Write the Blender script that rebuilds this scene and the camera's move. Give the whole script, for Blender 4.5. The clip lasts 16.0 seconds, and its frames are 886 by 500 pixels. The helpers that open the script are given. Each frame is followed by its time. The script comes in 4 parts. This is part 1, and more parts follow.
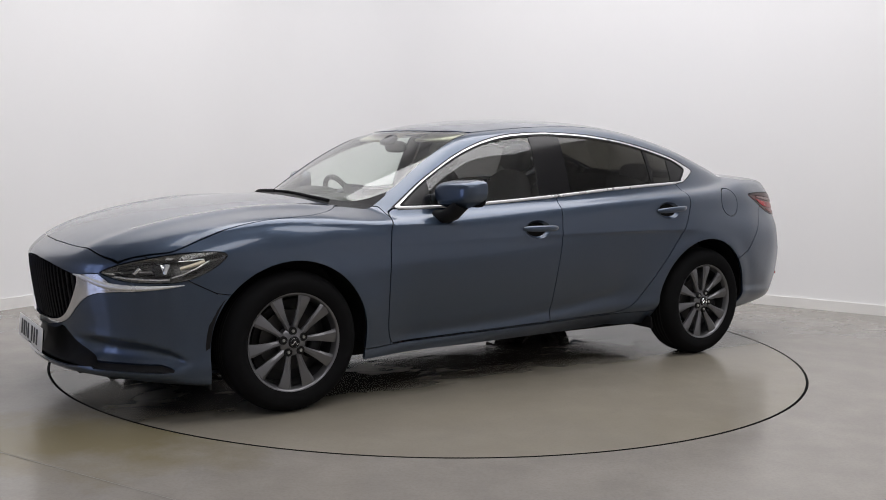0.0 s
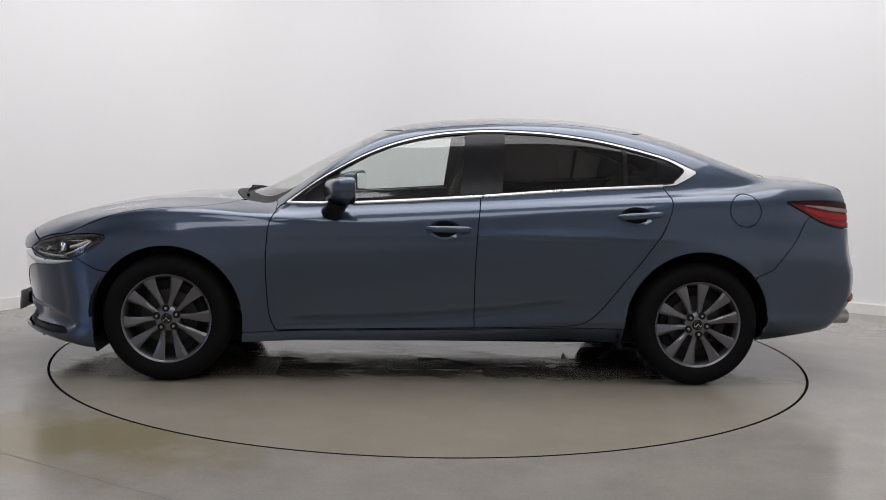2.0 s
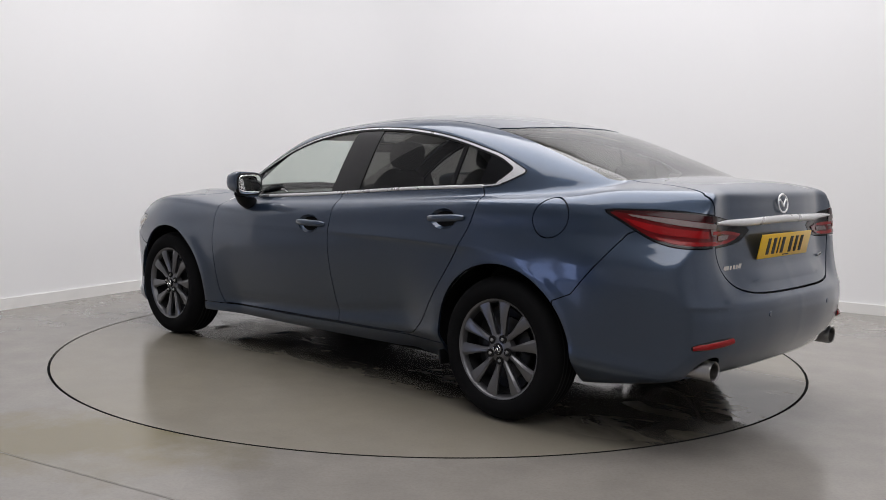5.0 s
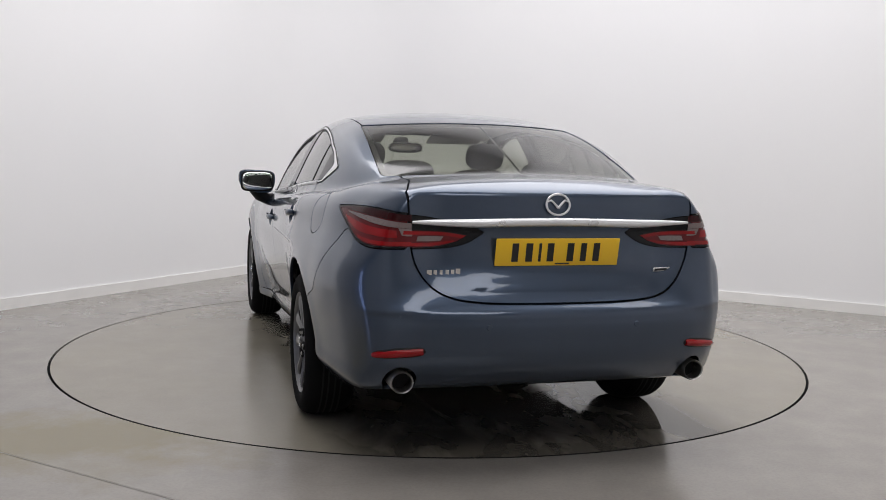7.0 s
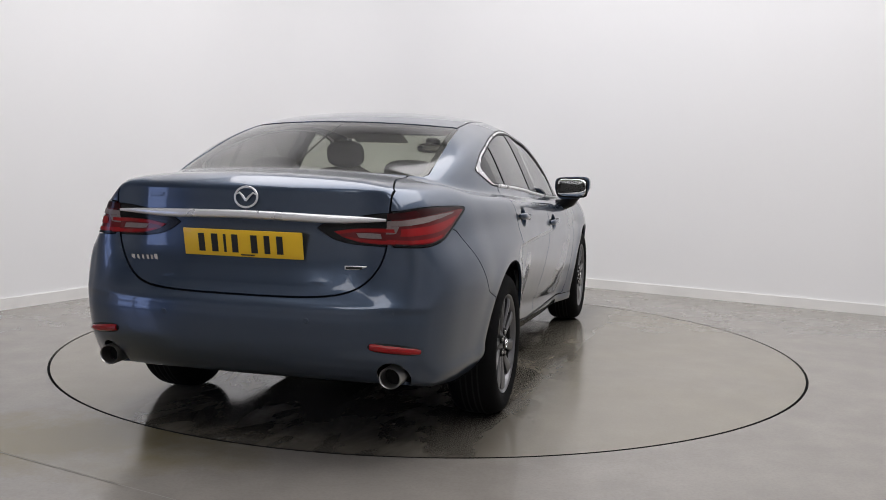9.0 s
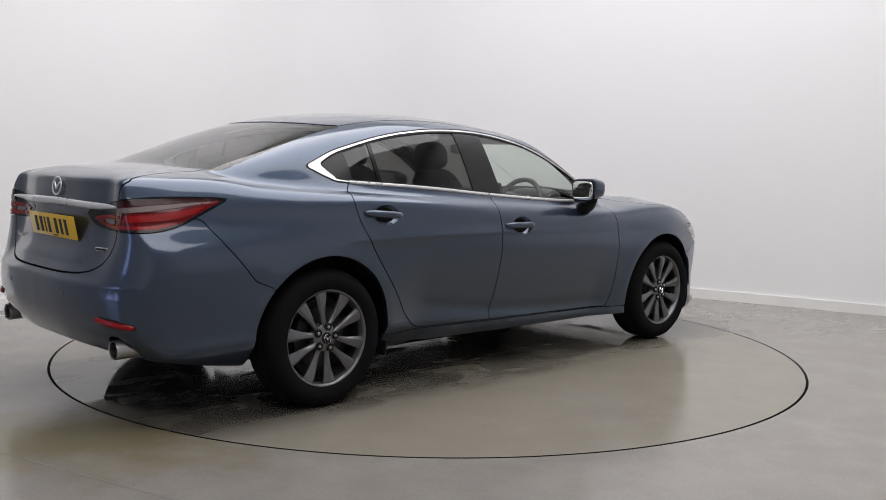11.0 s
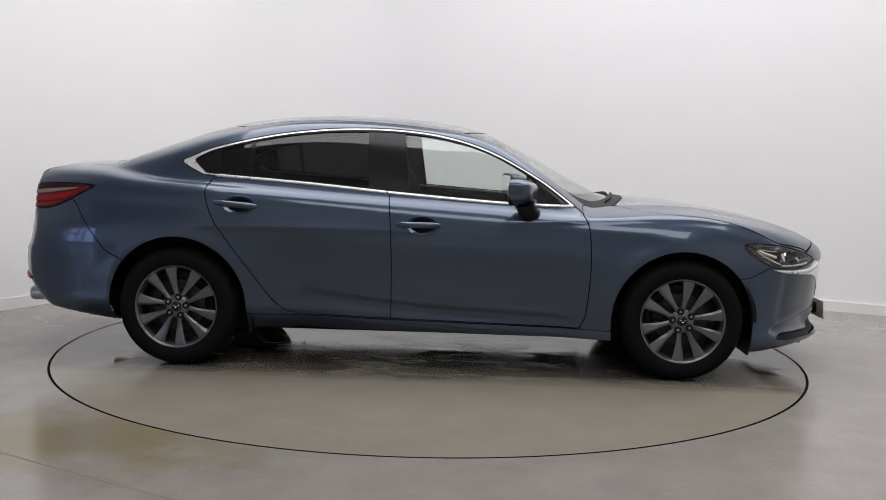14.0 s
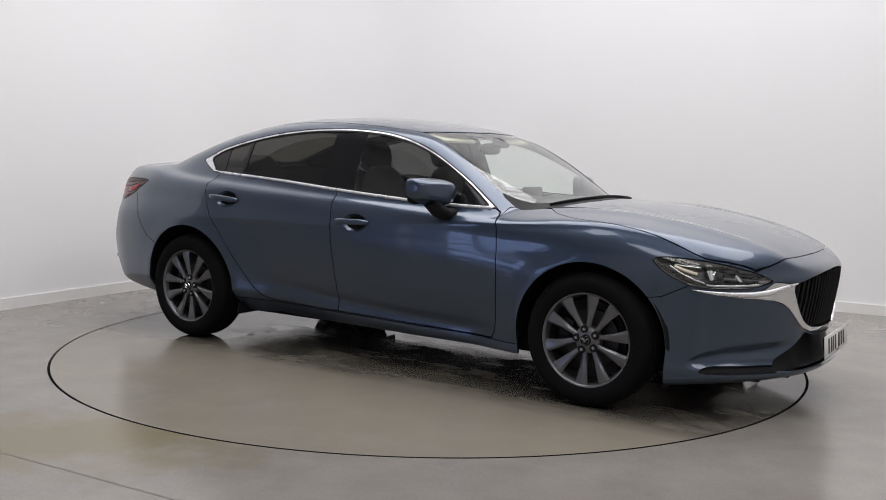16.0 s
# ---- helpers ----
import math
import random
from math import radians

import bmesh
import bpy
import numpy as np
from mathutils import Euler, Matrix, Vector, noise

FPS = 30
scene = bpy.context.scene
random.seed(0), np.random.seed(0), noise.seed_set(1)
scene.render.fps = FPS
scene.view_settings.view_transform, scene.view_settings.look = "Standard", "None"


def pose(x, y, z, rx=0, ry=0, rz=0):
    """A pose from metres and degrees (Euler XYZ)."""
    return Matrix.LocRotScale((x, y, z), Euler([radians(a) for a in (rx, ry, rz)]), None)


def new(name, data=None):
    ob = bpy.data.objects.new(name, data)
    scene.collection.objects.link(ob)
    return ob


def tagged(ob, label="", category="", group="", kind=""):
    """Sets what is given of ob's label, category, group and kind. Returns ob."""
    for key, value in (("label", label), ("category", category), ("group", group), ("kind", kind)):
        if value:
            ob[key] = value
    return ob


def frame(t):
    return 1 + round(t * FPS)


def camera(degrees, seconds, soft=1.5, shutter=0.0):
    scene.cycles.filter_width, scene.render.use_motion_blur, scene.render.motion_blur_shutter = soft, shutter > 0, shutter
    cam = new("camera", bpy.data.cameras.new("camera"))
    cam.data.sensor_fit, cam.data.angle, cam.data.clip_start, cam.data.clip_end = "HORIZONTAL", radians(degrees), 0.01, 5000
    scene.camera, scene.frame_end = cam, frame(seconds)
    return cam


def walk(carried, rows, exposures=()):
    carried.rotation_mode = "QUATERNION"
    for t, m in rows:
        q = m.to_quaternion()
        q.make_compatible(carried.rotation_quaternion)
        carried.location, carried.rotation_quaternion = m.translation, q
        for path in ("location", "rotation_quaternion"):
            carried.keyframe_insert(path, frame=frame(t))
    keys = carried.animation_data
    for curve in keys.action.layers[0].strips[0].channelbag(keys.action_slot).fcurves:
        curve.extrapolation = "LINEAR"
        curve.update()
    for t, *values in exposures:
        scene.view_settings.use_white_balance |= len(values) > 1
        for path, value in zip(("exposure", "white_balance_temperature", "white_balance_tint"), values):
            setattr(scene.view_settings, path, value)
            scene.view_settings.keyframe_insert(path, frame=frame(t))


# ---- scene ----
# The camera stands still on a tripod; the turntable turns the car before it.
cam = camera(49.79, 16.0, soft=0.9)
CAM_POSE = Matrix.Translation((0.0, -6.024, 1.2257)) @ pose(0, 0, 0, 0, 0, -0.6475) @ pose(0, 0, 0, 90 - 5.748) @ pose(0, 0, 0, 0, 0, 1.279)
walk(cam, [(0.0, CAM_POSE), (16.0, CAM_POSE)])
# ---- world and light ----
world = bpy.data.worlds.new("world")
scene.world = world
world.use_nodes = True
world.node_tree.nodes["Background"].inputs[0].default_value = (0.8, 0.9, 1.0, 1)
world.node_tree.nodes["Background"].inputs[1].default_value = 0.02
scene.view_settings.exposure = 0.0


def area_lamp(name, m, sx, sy, power, colour):
    data = bpy.data.lights.new(name, "AREA")
    data.shape, data.size, data.size_y, data.energy, data.color = "RECTANGLE", sx, sy, power, colour
    ob = new(name, data)
    ob.matrix_world = m
    return ob


# the broad lit ceiling over the turntable, and an added fill over the camera for surfaces facing it
area_lamp("ceiling_light", pose(1.0, -0.22, 5.2), 7.2, 5.3, 397, (1.0, 0.980, 1.0))
area_lamp("ceiling_light", pose(0.3, -6.4, 5.2), 5.2, 2.5, 132, (1.0, 0.980, 1.0))
area_lamp("doorway_light", pose(-5.9, -3.1, 0.98, 90, 0, -60.5), 3.0, 1.7, 42, (0.42, 0.55, 1.0))
# ---- materials ----
class Nodes:
    """A small helper for node materials."""

    def __init__(self, name):
        self.mat = bpy.data.materials.new(name)
        self.mat.use_nodes = True
        self.tree = self.mat.node_tree
        self.bsdf = self.tree.nodes["Principled BSDF"]
        self.out = self.tree.nodes["Material Output"]

    def add(self, kind, **inputs):
        node = self.tree.nodes.new(kind)
        for key, value in inputs.items():
            self.link(value, node.inputs[key.replace("_", " ")])
        return node

    def link(self, value, socket):
        if isinstance(value, bpy.types.NodeSocket):
            self.tree.links.new(value, socket)
        elif isinstance(value, tuple) and len(value) == 3 and socket.type == "RGBA":
            socket.default_value = (*value, 1)
        else:
            socket.default_value = value

    def set(self, **inputs):
        for key, value in inputs.items():
            self.link(value, self.bsdf.inputs[key.replace("_", " ")])
        return self

    def coords(self, scale=(1, 1, 1), which="Object"):
        m = self.add("ShaderNodeMapping", Vector=self.add("ShaderNodeTexCoord").outputs[which])
        m.inputs["Scale"].default_value = scale
        return m.outputs[0]

    def noise(self, scale, detail=4, rough=0.55, stretch=(1, 1, 1), distortion=0.0):
        return self.add("ShaderNodeTexNoise", Vector=self.coords(stretch), Scale=scale, Detail=detail, Roughness=rough, Distortion=distortion).outputs["Fac"]

    def ramp(self, fac, stops):
        node = self.add("ShaderNodeValToRGB", Fac=fac)
        e = node.color_ramp.elements
        while len(e) < len(stops):
            e.new(0.5)
        for el, (at, col) in zip(e, stops):
            el.position, el.color = at, (*(col if isinstance(col, tuple) else (col,) * 3), 1)
        return node.outputs["Color"]

    def mix(self, fac, a, b, how="MIX"):
        node = self.tree.nodes.new("ShaderNodeMix")
        node.data_type, node.blend_type = "RGBA", how
        self.link(fac, node.inputs["Factor"])
        self.link(a, node.inputs["A"])
        self.link(b, node.inputs["B"])
        return node.outputs["Result"]

    def bump(self, height, strength=0.1, distance=0.01):
        return self.add("ShaderNodeBump", Height=height, Strength=strength, Distance=distance).outputs[0]


def plain(name, colour, rough=0.5, metal=0.0, grain=0.0, scale=60.0, coat=0.0, spec=0.5, spread=0.12):
    n = Nodes(name)
    v = n.noise(scale, 5)
    w = n.noise(scale * 0.07, 3)
    lo, hi = tuple(c * (1 - spread) for c in colour), tuple(min(1, c * (1 + spread)) for c in colour)
    n.set(Base_Color=n.mix(w, lo, hi), Metallic=metal, Roughness=n.ramp(v, [(0.3, max(0.0, rough - 0.06)), (0.7, min(1, rough + 0.06))]), Coat_Weight=coat, Specular_IOR_Level=spec)
    if grain:
        n.set(Normal=n.bump(v, grain, 0.002))
    return n.mat


def paint():
    n = Nodes("car_paint_blue_grey")
    flake = n.add("ShaderNodeTexVoronoi", Vector=n.coords(), Scale=900.0).outputs["Color"]
    dust = n.noise(5, 6)
    col = n.mix(n.add("ShaderNodeSeparateColor", Color=flake).outputs[0], (0.0295, 0.0465, 0.079), (0.050, 0.0755, 0.119))
    n.set(Base_Color=col, Metallic=0.68, Roughness=n.ramp(dust, [(0.3, 0.30), (0.75, 0.33)]),
          Coat_Weight=1.0, Coat_Roughness=n.ramp(dust, [(0.35, 0.04), (0.8, 0.07)]), Coat_IOR=1.5)
    return n.mat


def glass(name, tint, gloss=0.02, f0=0.06):
    n = Nodes(name)
    clear = n.add("ShaderNodeBsdfTransparent", Color=tint)
    shine = n.add("ShaderNodeBsdfGlossy", Color=(1.0, 1.0, 1.0), Roughness=gloss)
    edge = n.add("ShaderNodeMath", Value=n.add("ShaderNodeLayerWeight", Blend=0.5).outputs["Facing"])
    edge.operation, edge.inputs[1].default_value = "POWER", 5.0
    gloss_by = n.add("ShaderNodeMath", Value=edge.outputs[0])
    gloss_by.operation, gloss_by.inputs[1].default_value, gloss_by.inputs[2].default_value = "MULTIPLY_ADD", 1 - f0, f0
    mix = n.add("ShaderNodeMixShader", Fac=gloss_by.outputs[0])
    n.tree.links.new(clear.outputs[0], mix.inputs[1])
    n.tree.links.new(shine.outputs[0], mix.inputs[2])
    n.tree.links.new(mix.outputs[0], n.out.inputs[0])
    return n.mat


def wall_paint():
    n = Nodes("white_wall_paint")
    big, fine = n.noise(0.7, 4), n.noise(90, 4)
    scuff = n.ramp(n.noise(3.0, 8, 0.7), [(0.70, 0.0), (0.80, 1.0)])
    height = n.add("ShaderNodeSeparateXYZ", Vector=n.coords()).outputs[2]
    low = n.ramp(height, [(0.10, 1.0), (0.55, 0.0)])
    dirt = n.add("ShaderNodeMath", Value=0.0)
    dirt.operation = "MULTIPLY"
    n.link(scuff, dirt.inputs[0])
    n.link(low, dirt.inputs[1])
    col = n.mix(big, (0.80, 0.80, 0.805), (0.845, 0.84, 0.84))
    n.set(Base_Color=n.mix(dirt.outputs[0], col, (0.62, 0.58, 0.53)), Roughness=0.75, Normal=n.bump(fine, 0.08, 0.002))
    return n.mat


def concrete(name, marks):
    """Sealed grey concrete; marks adds the wet and tyre stains of the turntable, with shade under the car painted in.
    """
    n = Nodes(name)
    big, mid, fine = n.noise(0.55, 5, 0.6), n.noise(3.5, 7, 0.62), n.noise(70, 6, 0.6)
    col = n.mix(big, (0.190, 0.177, 0.158), (0.250, 0.234, 0.211))
    col = n.mix(n.ramp(mid, [(0.38, 0.0), (0.68, 0.8)]), col, (0.262, 0.244, 0.218))
    col = n.mix(n.ramp(fine, [(0.42, 0.0), (0.72, 0.3)]), col, (0.15, 0.139, 0.124))
    rough = n.ramp(mid, [(0.25, 0.12), (0.75, 0.25)])
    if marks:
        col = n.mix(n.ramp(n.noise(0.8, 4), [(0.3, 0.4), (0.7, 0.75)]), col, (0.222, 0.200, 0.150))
        wet_shade = n.ramp(n.noise(1.6, 5, 0.6, (1, 2.2, 1), 0.6), [(0.30, 0.0), (0.52, 0.92)])
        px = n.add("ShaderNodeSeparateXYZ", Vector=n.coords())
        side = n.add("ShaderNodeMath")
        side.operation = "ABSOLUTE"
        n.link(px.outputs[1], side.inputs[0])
        # band along the car: damp patches, darkened further as painted under-car shade
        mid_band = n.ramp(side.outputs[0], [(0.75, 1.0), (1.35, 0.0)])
        wet_shade = n.mix(1.0, wet_shade, mid_band, "MULTIPLY")
        col = n.mix(n.mix(1.0, wet_shade, (0.75, 0.75, 0.75), "MULTIPLY"), col, (0.060, 0.053, 0.045))
        rough = n.mix(wet_shade, rough, (0.10, 0.10, 0.10))
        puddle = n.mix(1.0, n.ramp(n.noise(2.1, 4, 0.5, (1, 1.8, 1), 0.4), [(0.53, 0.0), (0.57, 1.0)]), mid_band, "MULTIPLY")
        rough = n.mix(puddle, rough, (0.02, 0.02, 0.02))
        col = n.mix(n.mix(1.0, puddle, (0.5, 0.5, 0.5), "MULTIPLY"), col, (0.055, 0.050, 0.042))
        oil = n.ramp(n.noise(4.5, 6, 0.7), [(0.60, 0.0), (0.85, 0.4)])
        col = n.mix(oil, col, (0.17, 0.155, 0.135))
    else:
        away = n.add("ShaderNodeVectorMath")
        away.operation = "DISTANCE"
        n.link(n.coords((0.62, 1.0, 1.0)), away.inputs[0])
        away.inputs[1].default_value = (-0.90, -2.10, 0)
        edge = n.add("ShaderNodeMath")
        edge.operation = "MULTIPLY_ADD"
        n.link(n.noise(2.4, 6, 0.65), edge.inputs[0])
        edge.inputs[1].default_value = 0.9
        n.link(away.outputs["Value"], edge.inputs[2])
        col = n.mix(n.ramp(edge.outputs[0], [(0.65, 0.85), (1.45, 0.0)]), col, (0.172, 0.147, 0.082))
    n.set(Base_Color=col, Roughness=rough, Specular_IOR_Level=0.5, Normal=n.bump(fine, 0.05, 0.0015))
    return n.mat


M_PAINT = paint()
M_WALL, M_SKIRT = wall_paint(), plain("skirting_gloss_white", (0.80, 0.79, 0.77), 0.45, grain=0.05, scale=30)
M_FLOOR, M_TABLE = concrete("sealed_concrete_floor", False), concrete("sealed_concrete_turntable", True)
M_DARKWALL = plain("pale_studio_wall", (0.80, 0.80, 0.81), 0.9)
# grey picked to darken what the car's flanks mirror
M_SIDEWALL = plain("unseen_grey_wall", (0.33, 0.33, 0.345), 0.9)
M_GAP = plain("dark_gap", (0.006, 0.006, 0.006), 0.9, spec=0.1)
M_CEIL = plain("ceiling_white", (0.75, 0.75, 0.75), 0.9)
M_BLACK = plain("black_trim", (0.009, 0.009, 0.010), 0.5, grain=0.15, scale=300, spec=0.15)
M_GLOSSBLACK = plain("gloss_black_trim", (0.006, 0.006, 0.007), 0.16, spec=0.30)
M_RUBBER = plain("tyre_rubber", (0.008, 0.008, 0.0085), 0.8, grain=0.25, scale=150, spec=0.05)
M_INNER = plain("inner_shell_black", (0.006, 0.006, 0.006), 0.9, spec=0.1)
M_CHROME = plain("chrome", (0.83, 0.83, 0.84), 0.09, 1.0, scale=8, spread=0.03)
M_BRIGHT = plain("satin_bright_trim", (0.80, 0.80, 0.81), 0.30, 0.6, scale=8, spread=0.03)
M_RIM = plain("gunmetal_wheel_paint", (0.145, 0.145, 0.152), 0.34, 0.7, scale=9, coat=0.3, spread=0.05)
M_RIM_SHADE = plain("shaded_wheel_barrel", (0.012, 0.012, 0.013), 0.6, 0.2)
M_DISC = plain("worn_brake_disc", (0.055, 0.053, 0.052), 0.5, 0.9)
M_STEEL = plain("brushed_steel", (0.42, 0.41, 0.40), 0.35, 1.0, grain=0.1, scale=120)
# soot in the tail pipe; painted recess shade on the wheels
M_SOOT_RECESS = plain("soot_and_recess_black", (0.006, 0.006, 0.006), 0.95)
M_GLASS = glass("clear_window_glass", (0.86, 0.90, 0.88), f0=0.08)
M_PRIVACY = glass("privacy_window_glass", (0.13, 0.126, 0.122), f0=0.045)
M_LENS = glass("clear_lamp_lens", (0.97, 0.98, 0.98), f0=0.05)
M_SCREEN = glass("windscreen_glass", (0.84, 0.89, 0.84), gloss=0.06, f0=0.10)
M_BACKLIGHT = glass("rear_window_glass", (0.46, 0.46, 0.39), gloss=0.06, f0=0.05)
M_REDLENS = plain("red_lamp_lens", (0.27, 0.003, 0.005), 0.14, coat=0.1, spec=0.35, grain=0.35, scale=110, spread=0.35)
M_DEEPRED = plain("deep_red_lamp_lens", (0.12, 0.003, 0.005), 0.10, coat=0.1, spec=0.35, spread=0.25)
M_DARKRED = plain("smoked_red_lens", (0.030, 0.002, 0.003), 0.15, spec=0.25)
M_CLEARLAMP = plain("clear_ribbed_lamp", (0.21, 0.165, 0.16), 0.3, 0.0, spec=0.3, grain=0.6, scale=120)
M_LAMPDARK = plain("lamp_housing", (0.15, 0.147, 0.142), 0.25, 0.8, scale=12, spread=0.5)
M_REFLECTOR = plain("lamp_reflector", (0.80, 0.80, 0.81), 0.15, 1.0)
M_SEAT = plain("dark_seat_cloth", (0.022, 0.021, 0.021), 0.85, grain=0.08, scale=250, spec=0.2)
M_DASH = plain("dashboard_plastic", (0.03, 0.03, 0.029), 0.6, grain=0.06, scale=200)
M_LINING = plain("light_headlining", (0.66, 0.61, 0.50), 0.9, grain=0.04, scale=200)
M_PLATE_Y = plain("yellow_plate", (0.90, 0.55, 0.018), 0.35, coat=0.3, spread=0.05)
M_PLATE_W = plain("white_plate", (0.78, 0.78, 0.76), 0.35, coat=0.3, spread=0.05)
M_INK = plain("black_plate_ink", (0.012, 0.012, 0.014), 0.5)
M_MIRROR = plain("mirror_silver", (0.9, 0.9, 0.9), 0.02, 1.0, spread=0.0)
M_CREAM = plain("frosted_running_lamp", (0.62, 0.55, 0.42), 0.4, spread=0.1)
# ---- the car's outer skin, as a smooth closed form ----
def spl(x, xs, ys):
    """A smooth curve through a few knots."""
    xs, ys = np.asarray(xs, float), np.asarray(ys, float)
    h, d = np.diff(xs), np.diff(ys) / np.diff(xs)
    m = np.concatenate([[d[0]], (d[:-1] * h[1:] + d[1:] * h[:-1]) / (h[:-1] + h[1:]), [d[-1]]])
    x = np.asarray(x, float)
    xc = np.clip(x, xs[0], xs[-1])
    i = np.clip(np.searchsorted(xs, xc) - 1, 0, len(h) - 1)
    t = (xc - xs[i]) / h[i]
    v = (ys[i] * (1 + 2 * t) * (1 - t) ** 2 + ys[i + 1] * t * t * (3 - 2 * t)
         + h[i] * (m[i] * t * (1 - t) ** 2 - m[i + 1] * t * t * (1 - t)))
    return v + (x - xc) * np.where(x < xs[0], m[0], m[-1])


def step01(x, a, b):
    t = np.clip((x - a) / (b - a), 0, 1)
    return t * t * (3 - 2 * t)


def smax(a, b, k):
    return 0.5 * (a + b + np.sqrt((a - b) ** 2 + k * k))


def smin(a, b, k):
    return -smax(-a, -b, k)


AXLE_F, AXLE_R, HUB_Z, TYRE_R = 1.415, -1.415, 0.336, 0.336
ARCH_R = 0.392


def shoulder(x):
    return spl(x, (-2.5, -2.2, -1.7, -1.2, -0.68, -0.225, 0.227, 0.8, 1.25, 1.56, 1.9, 2.3),
               (1.04, 1.055, 1.08, 1.075, 1.045, 1.006, 0.973, 0.947, 0.915, 0.893, 0.80, 0.70))


def half_width(x, z):
    plan = spl(x, (-2.42, -2.37, -2.32, -2.27, -2.18, -2.04, -1.9, -1.7, -1.4, -1.0, -0.5, 0.5, 0.9, 1.2, 1.45, 1.7, 1.85, 2.1),
               (0.66, 0.725, 0.768, 0.793, 0.830, 0.868, 0.895, 0.908, 0.914, 0.905, 0.90, 0.90, 0.90, 0.908, 0.916, 0.905, 0.88, 0.80))
    d = z - shoulder(x)
    off = spl(d, (-0.85, -0.78, -0.725, -0.66, -0.56, -0.45, -0.35, -0.27, -0.18, -0.10, -0.05, 0.0, 0.05, 0.12, 0.3),
              (0.14, 0.078, 0.040, 0.036, 0.024, 0.011, 0.004, 0.0, 0.012, 0.022, 0.042, 0.075, 0.115, 0.185, 0.5))
    flare = 0.0
    for ax in (AXLE_F, AXLE_R):
        r = np.hypot(x - ax, z - HUB_Z)
        flare = flare + 0.010 * np.exp(-((r - 0.40) / 0.06) ** 2) * step01(z, 0.15, 0.4)
    pinch = spl(x, (-2.4, -2.2, -1.9, -1.6, -1.4, -1.2), (0.085, 0.078, 0.062, 0.036, 0.018, 0.0)) * step01(-x, 1.0, 1.4) * step01(z, 0.68, 0.97)
    crest = spl(x, (0.4, 0.53, 0.97, 1.27, 1.56, 1.77, 1.91), (0.858, 0.865, 0.887, 0.900, 0.898, 0.858, 0.808))
    rise = z - crest
    line = 0.013 * np.exp(-(rise / np.where(rise > 0, 0.055, 0.018)) ** 2) * step01(x, 0.35, 0.9) * (1 - step01(x, 1.75, 1.95))
    low = spl(x, (-0.9, -0.784, -0.237, 0.815), (0.45, 0.432, 0.362, 0.304))
    groove = 0.009 * np.exp(-((z - low) / 0.035) ** 2) * step01(x, -0.95, -0.6) * (1 - step01(x, 0.7, 0.95))
    tuck = spl(d, (-0.85, -0.70, -0.56, -0.45, -0.33, -0.25, 0.3), (0.052, 0.050, 0.036, 0.020, 0.005, 0.0, 0.0)) * (1 - step01(np.abs(x), 0.70, 1.02))
    return plan - off + flare - pinch + line - groove - tuck


def lower_top(x, y):
    mid = spl(x, (-2.6, -2.5, -2.37, -2.25, -2.1, -1.9, -1.7, -1.2, -0.2, 0.5, 1.0, 1.25, 1.6, 1.93, 2.17, 2.27, 2.36, 2.42),
              (1.045, 1.085, 1.117, 1.130, 1.139, 1.141, 1.113, 1.06, 0.99, 0.98, 0.994, 0.983, 0.947, 0.890, 0.816, 0.768, 0.717, 0.66))
    drop = spl(x, (-2.5, -1.9, -1.2, 0.5, 0.97, 1.25, 1.56, 1.9, 2.3), (0.05, 0.06, 0.03, 0.05, 0.085, 0.058, 0.036, 0.055, 0.06))
    ridge = 0.010 * np.exp(-((y - (0.60 - 0.14 * (x - 1.2))) / 0.06) ** 2) * step01(x, 0.9, 1.3)
    return mid - drop * (np.abs(y) / 0.8) ** 2.2 + ridge


def nose_x(y, z):
    plan = spl(y, (0, 0.2, 0.4, 0.6, 0.75, 0.85, 0.92), (2.385, 2.37, 2.315, 2.185, 2.03, 1.86, 1.5))
    g = spl(z, (0.12, 0.17, 0.2, 0.24, 0.3, 0.4, 0.5, 0.62, 0.68, 0.72, 0.76, 0.85),
            (-0.16, -0.06, -0.01, 0.0, -0.03, -0.035, -0.02, -0.004, 0.0, -0.01, -0.04, -0.16))
    crease = spl(y, (0.45, 0.56, 0.73, 0.81), (0.355, 0.345, 0.322, 0.287))
    scoop = -0.045 * (1 - step01(z, crease - 0.022, crease + 0.030)) * step01(z, 0.225, 0.285) * step01(y, 0.38, 0.52) * (1 - step01(y, 0.78, 0.86))
    return plan + g + scoop


def tail_x(y, z):
    plan = spl(y, (0, 0.3, 0.5, 0.62, 0.72, 0.8, 0.86, 0.92), (-2.455, -2.447, -2.420, -2.390, -2.342, -2.265, -2.11, -1.75))
    g = spl(z, (0.2, 0.28, 0.35, 0.42, 0.46, 0.52, 0.59, 0.63, 0.655, 0.70, 0.735, 0.80, 0.87, 0.92, 0.97, 1.04, 1.085, 1.12),
            (0.20, 0.13, 0.075, 0.026, 0.010, 0.001, 0.0, 0.008, 0.030, 0.062, 0.080, 0.106, 0.119, 0.123, 0.121, 0.126, 0.138, 0.20))
    fold = 0.007 * step01(z, 0.702, 0.716) * (1 - step01(z, 0.716, 0.775)) * (1 - step01(y, 0.26, 0.40))
    return plan + g * np.where(z > 0.62, 1 - 0.6 * step01(y, 0.45, 0.72), 1) - fold


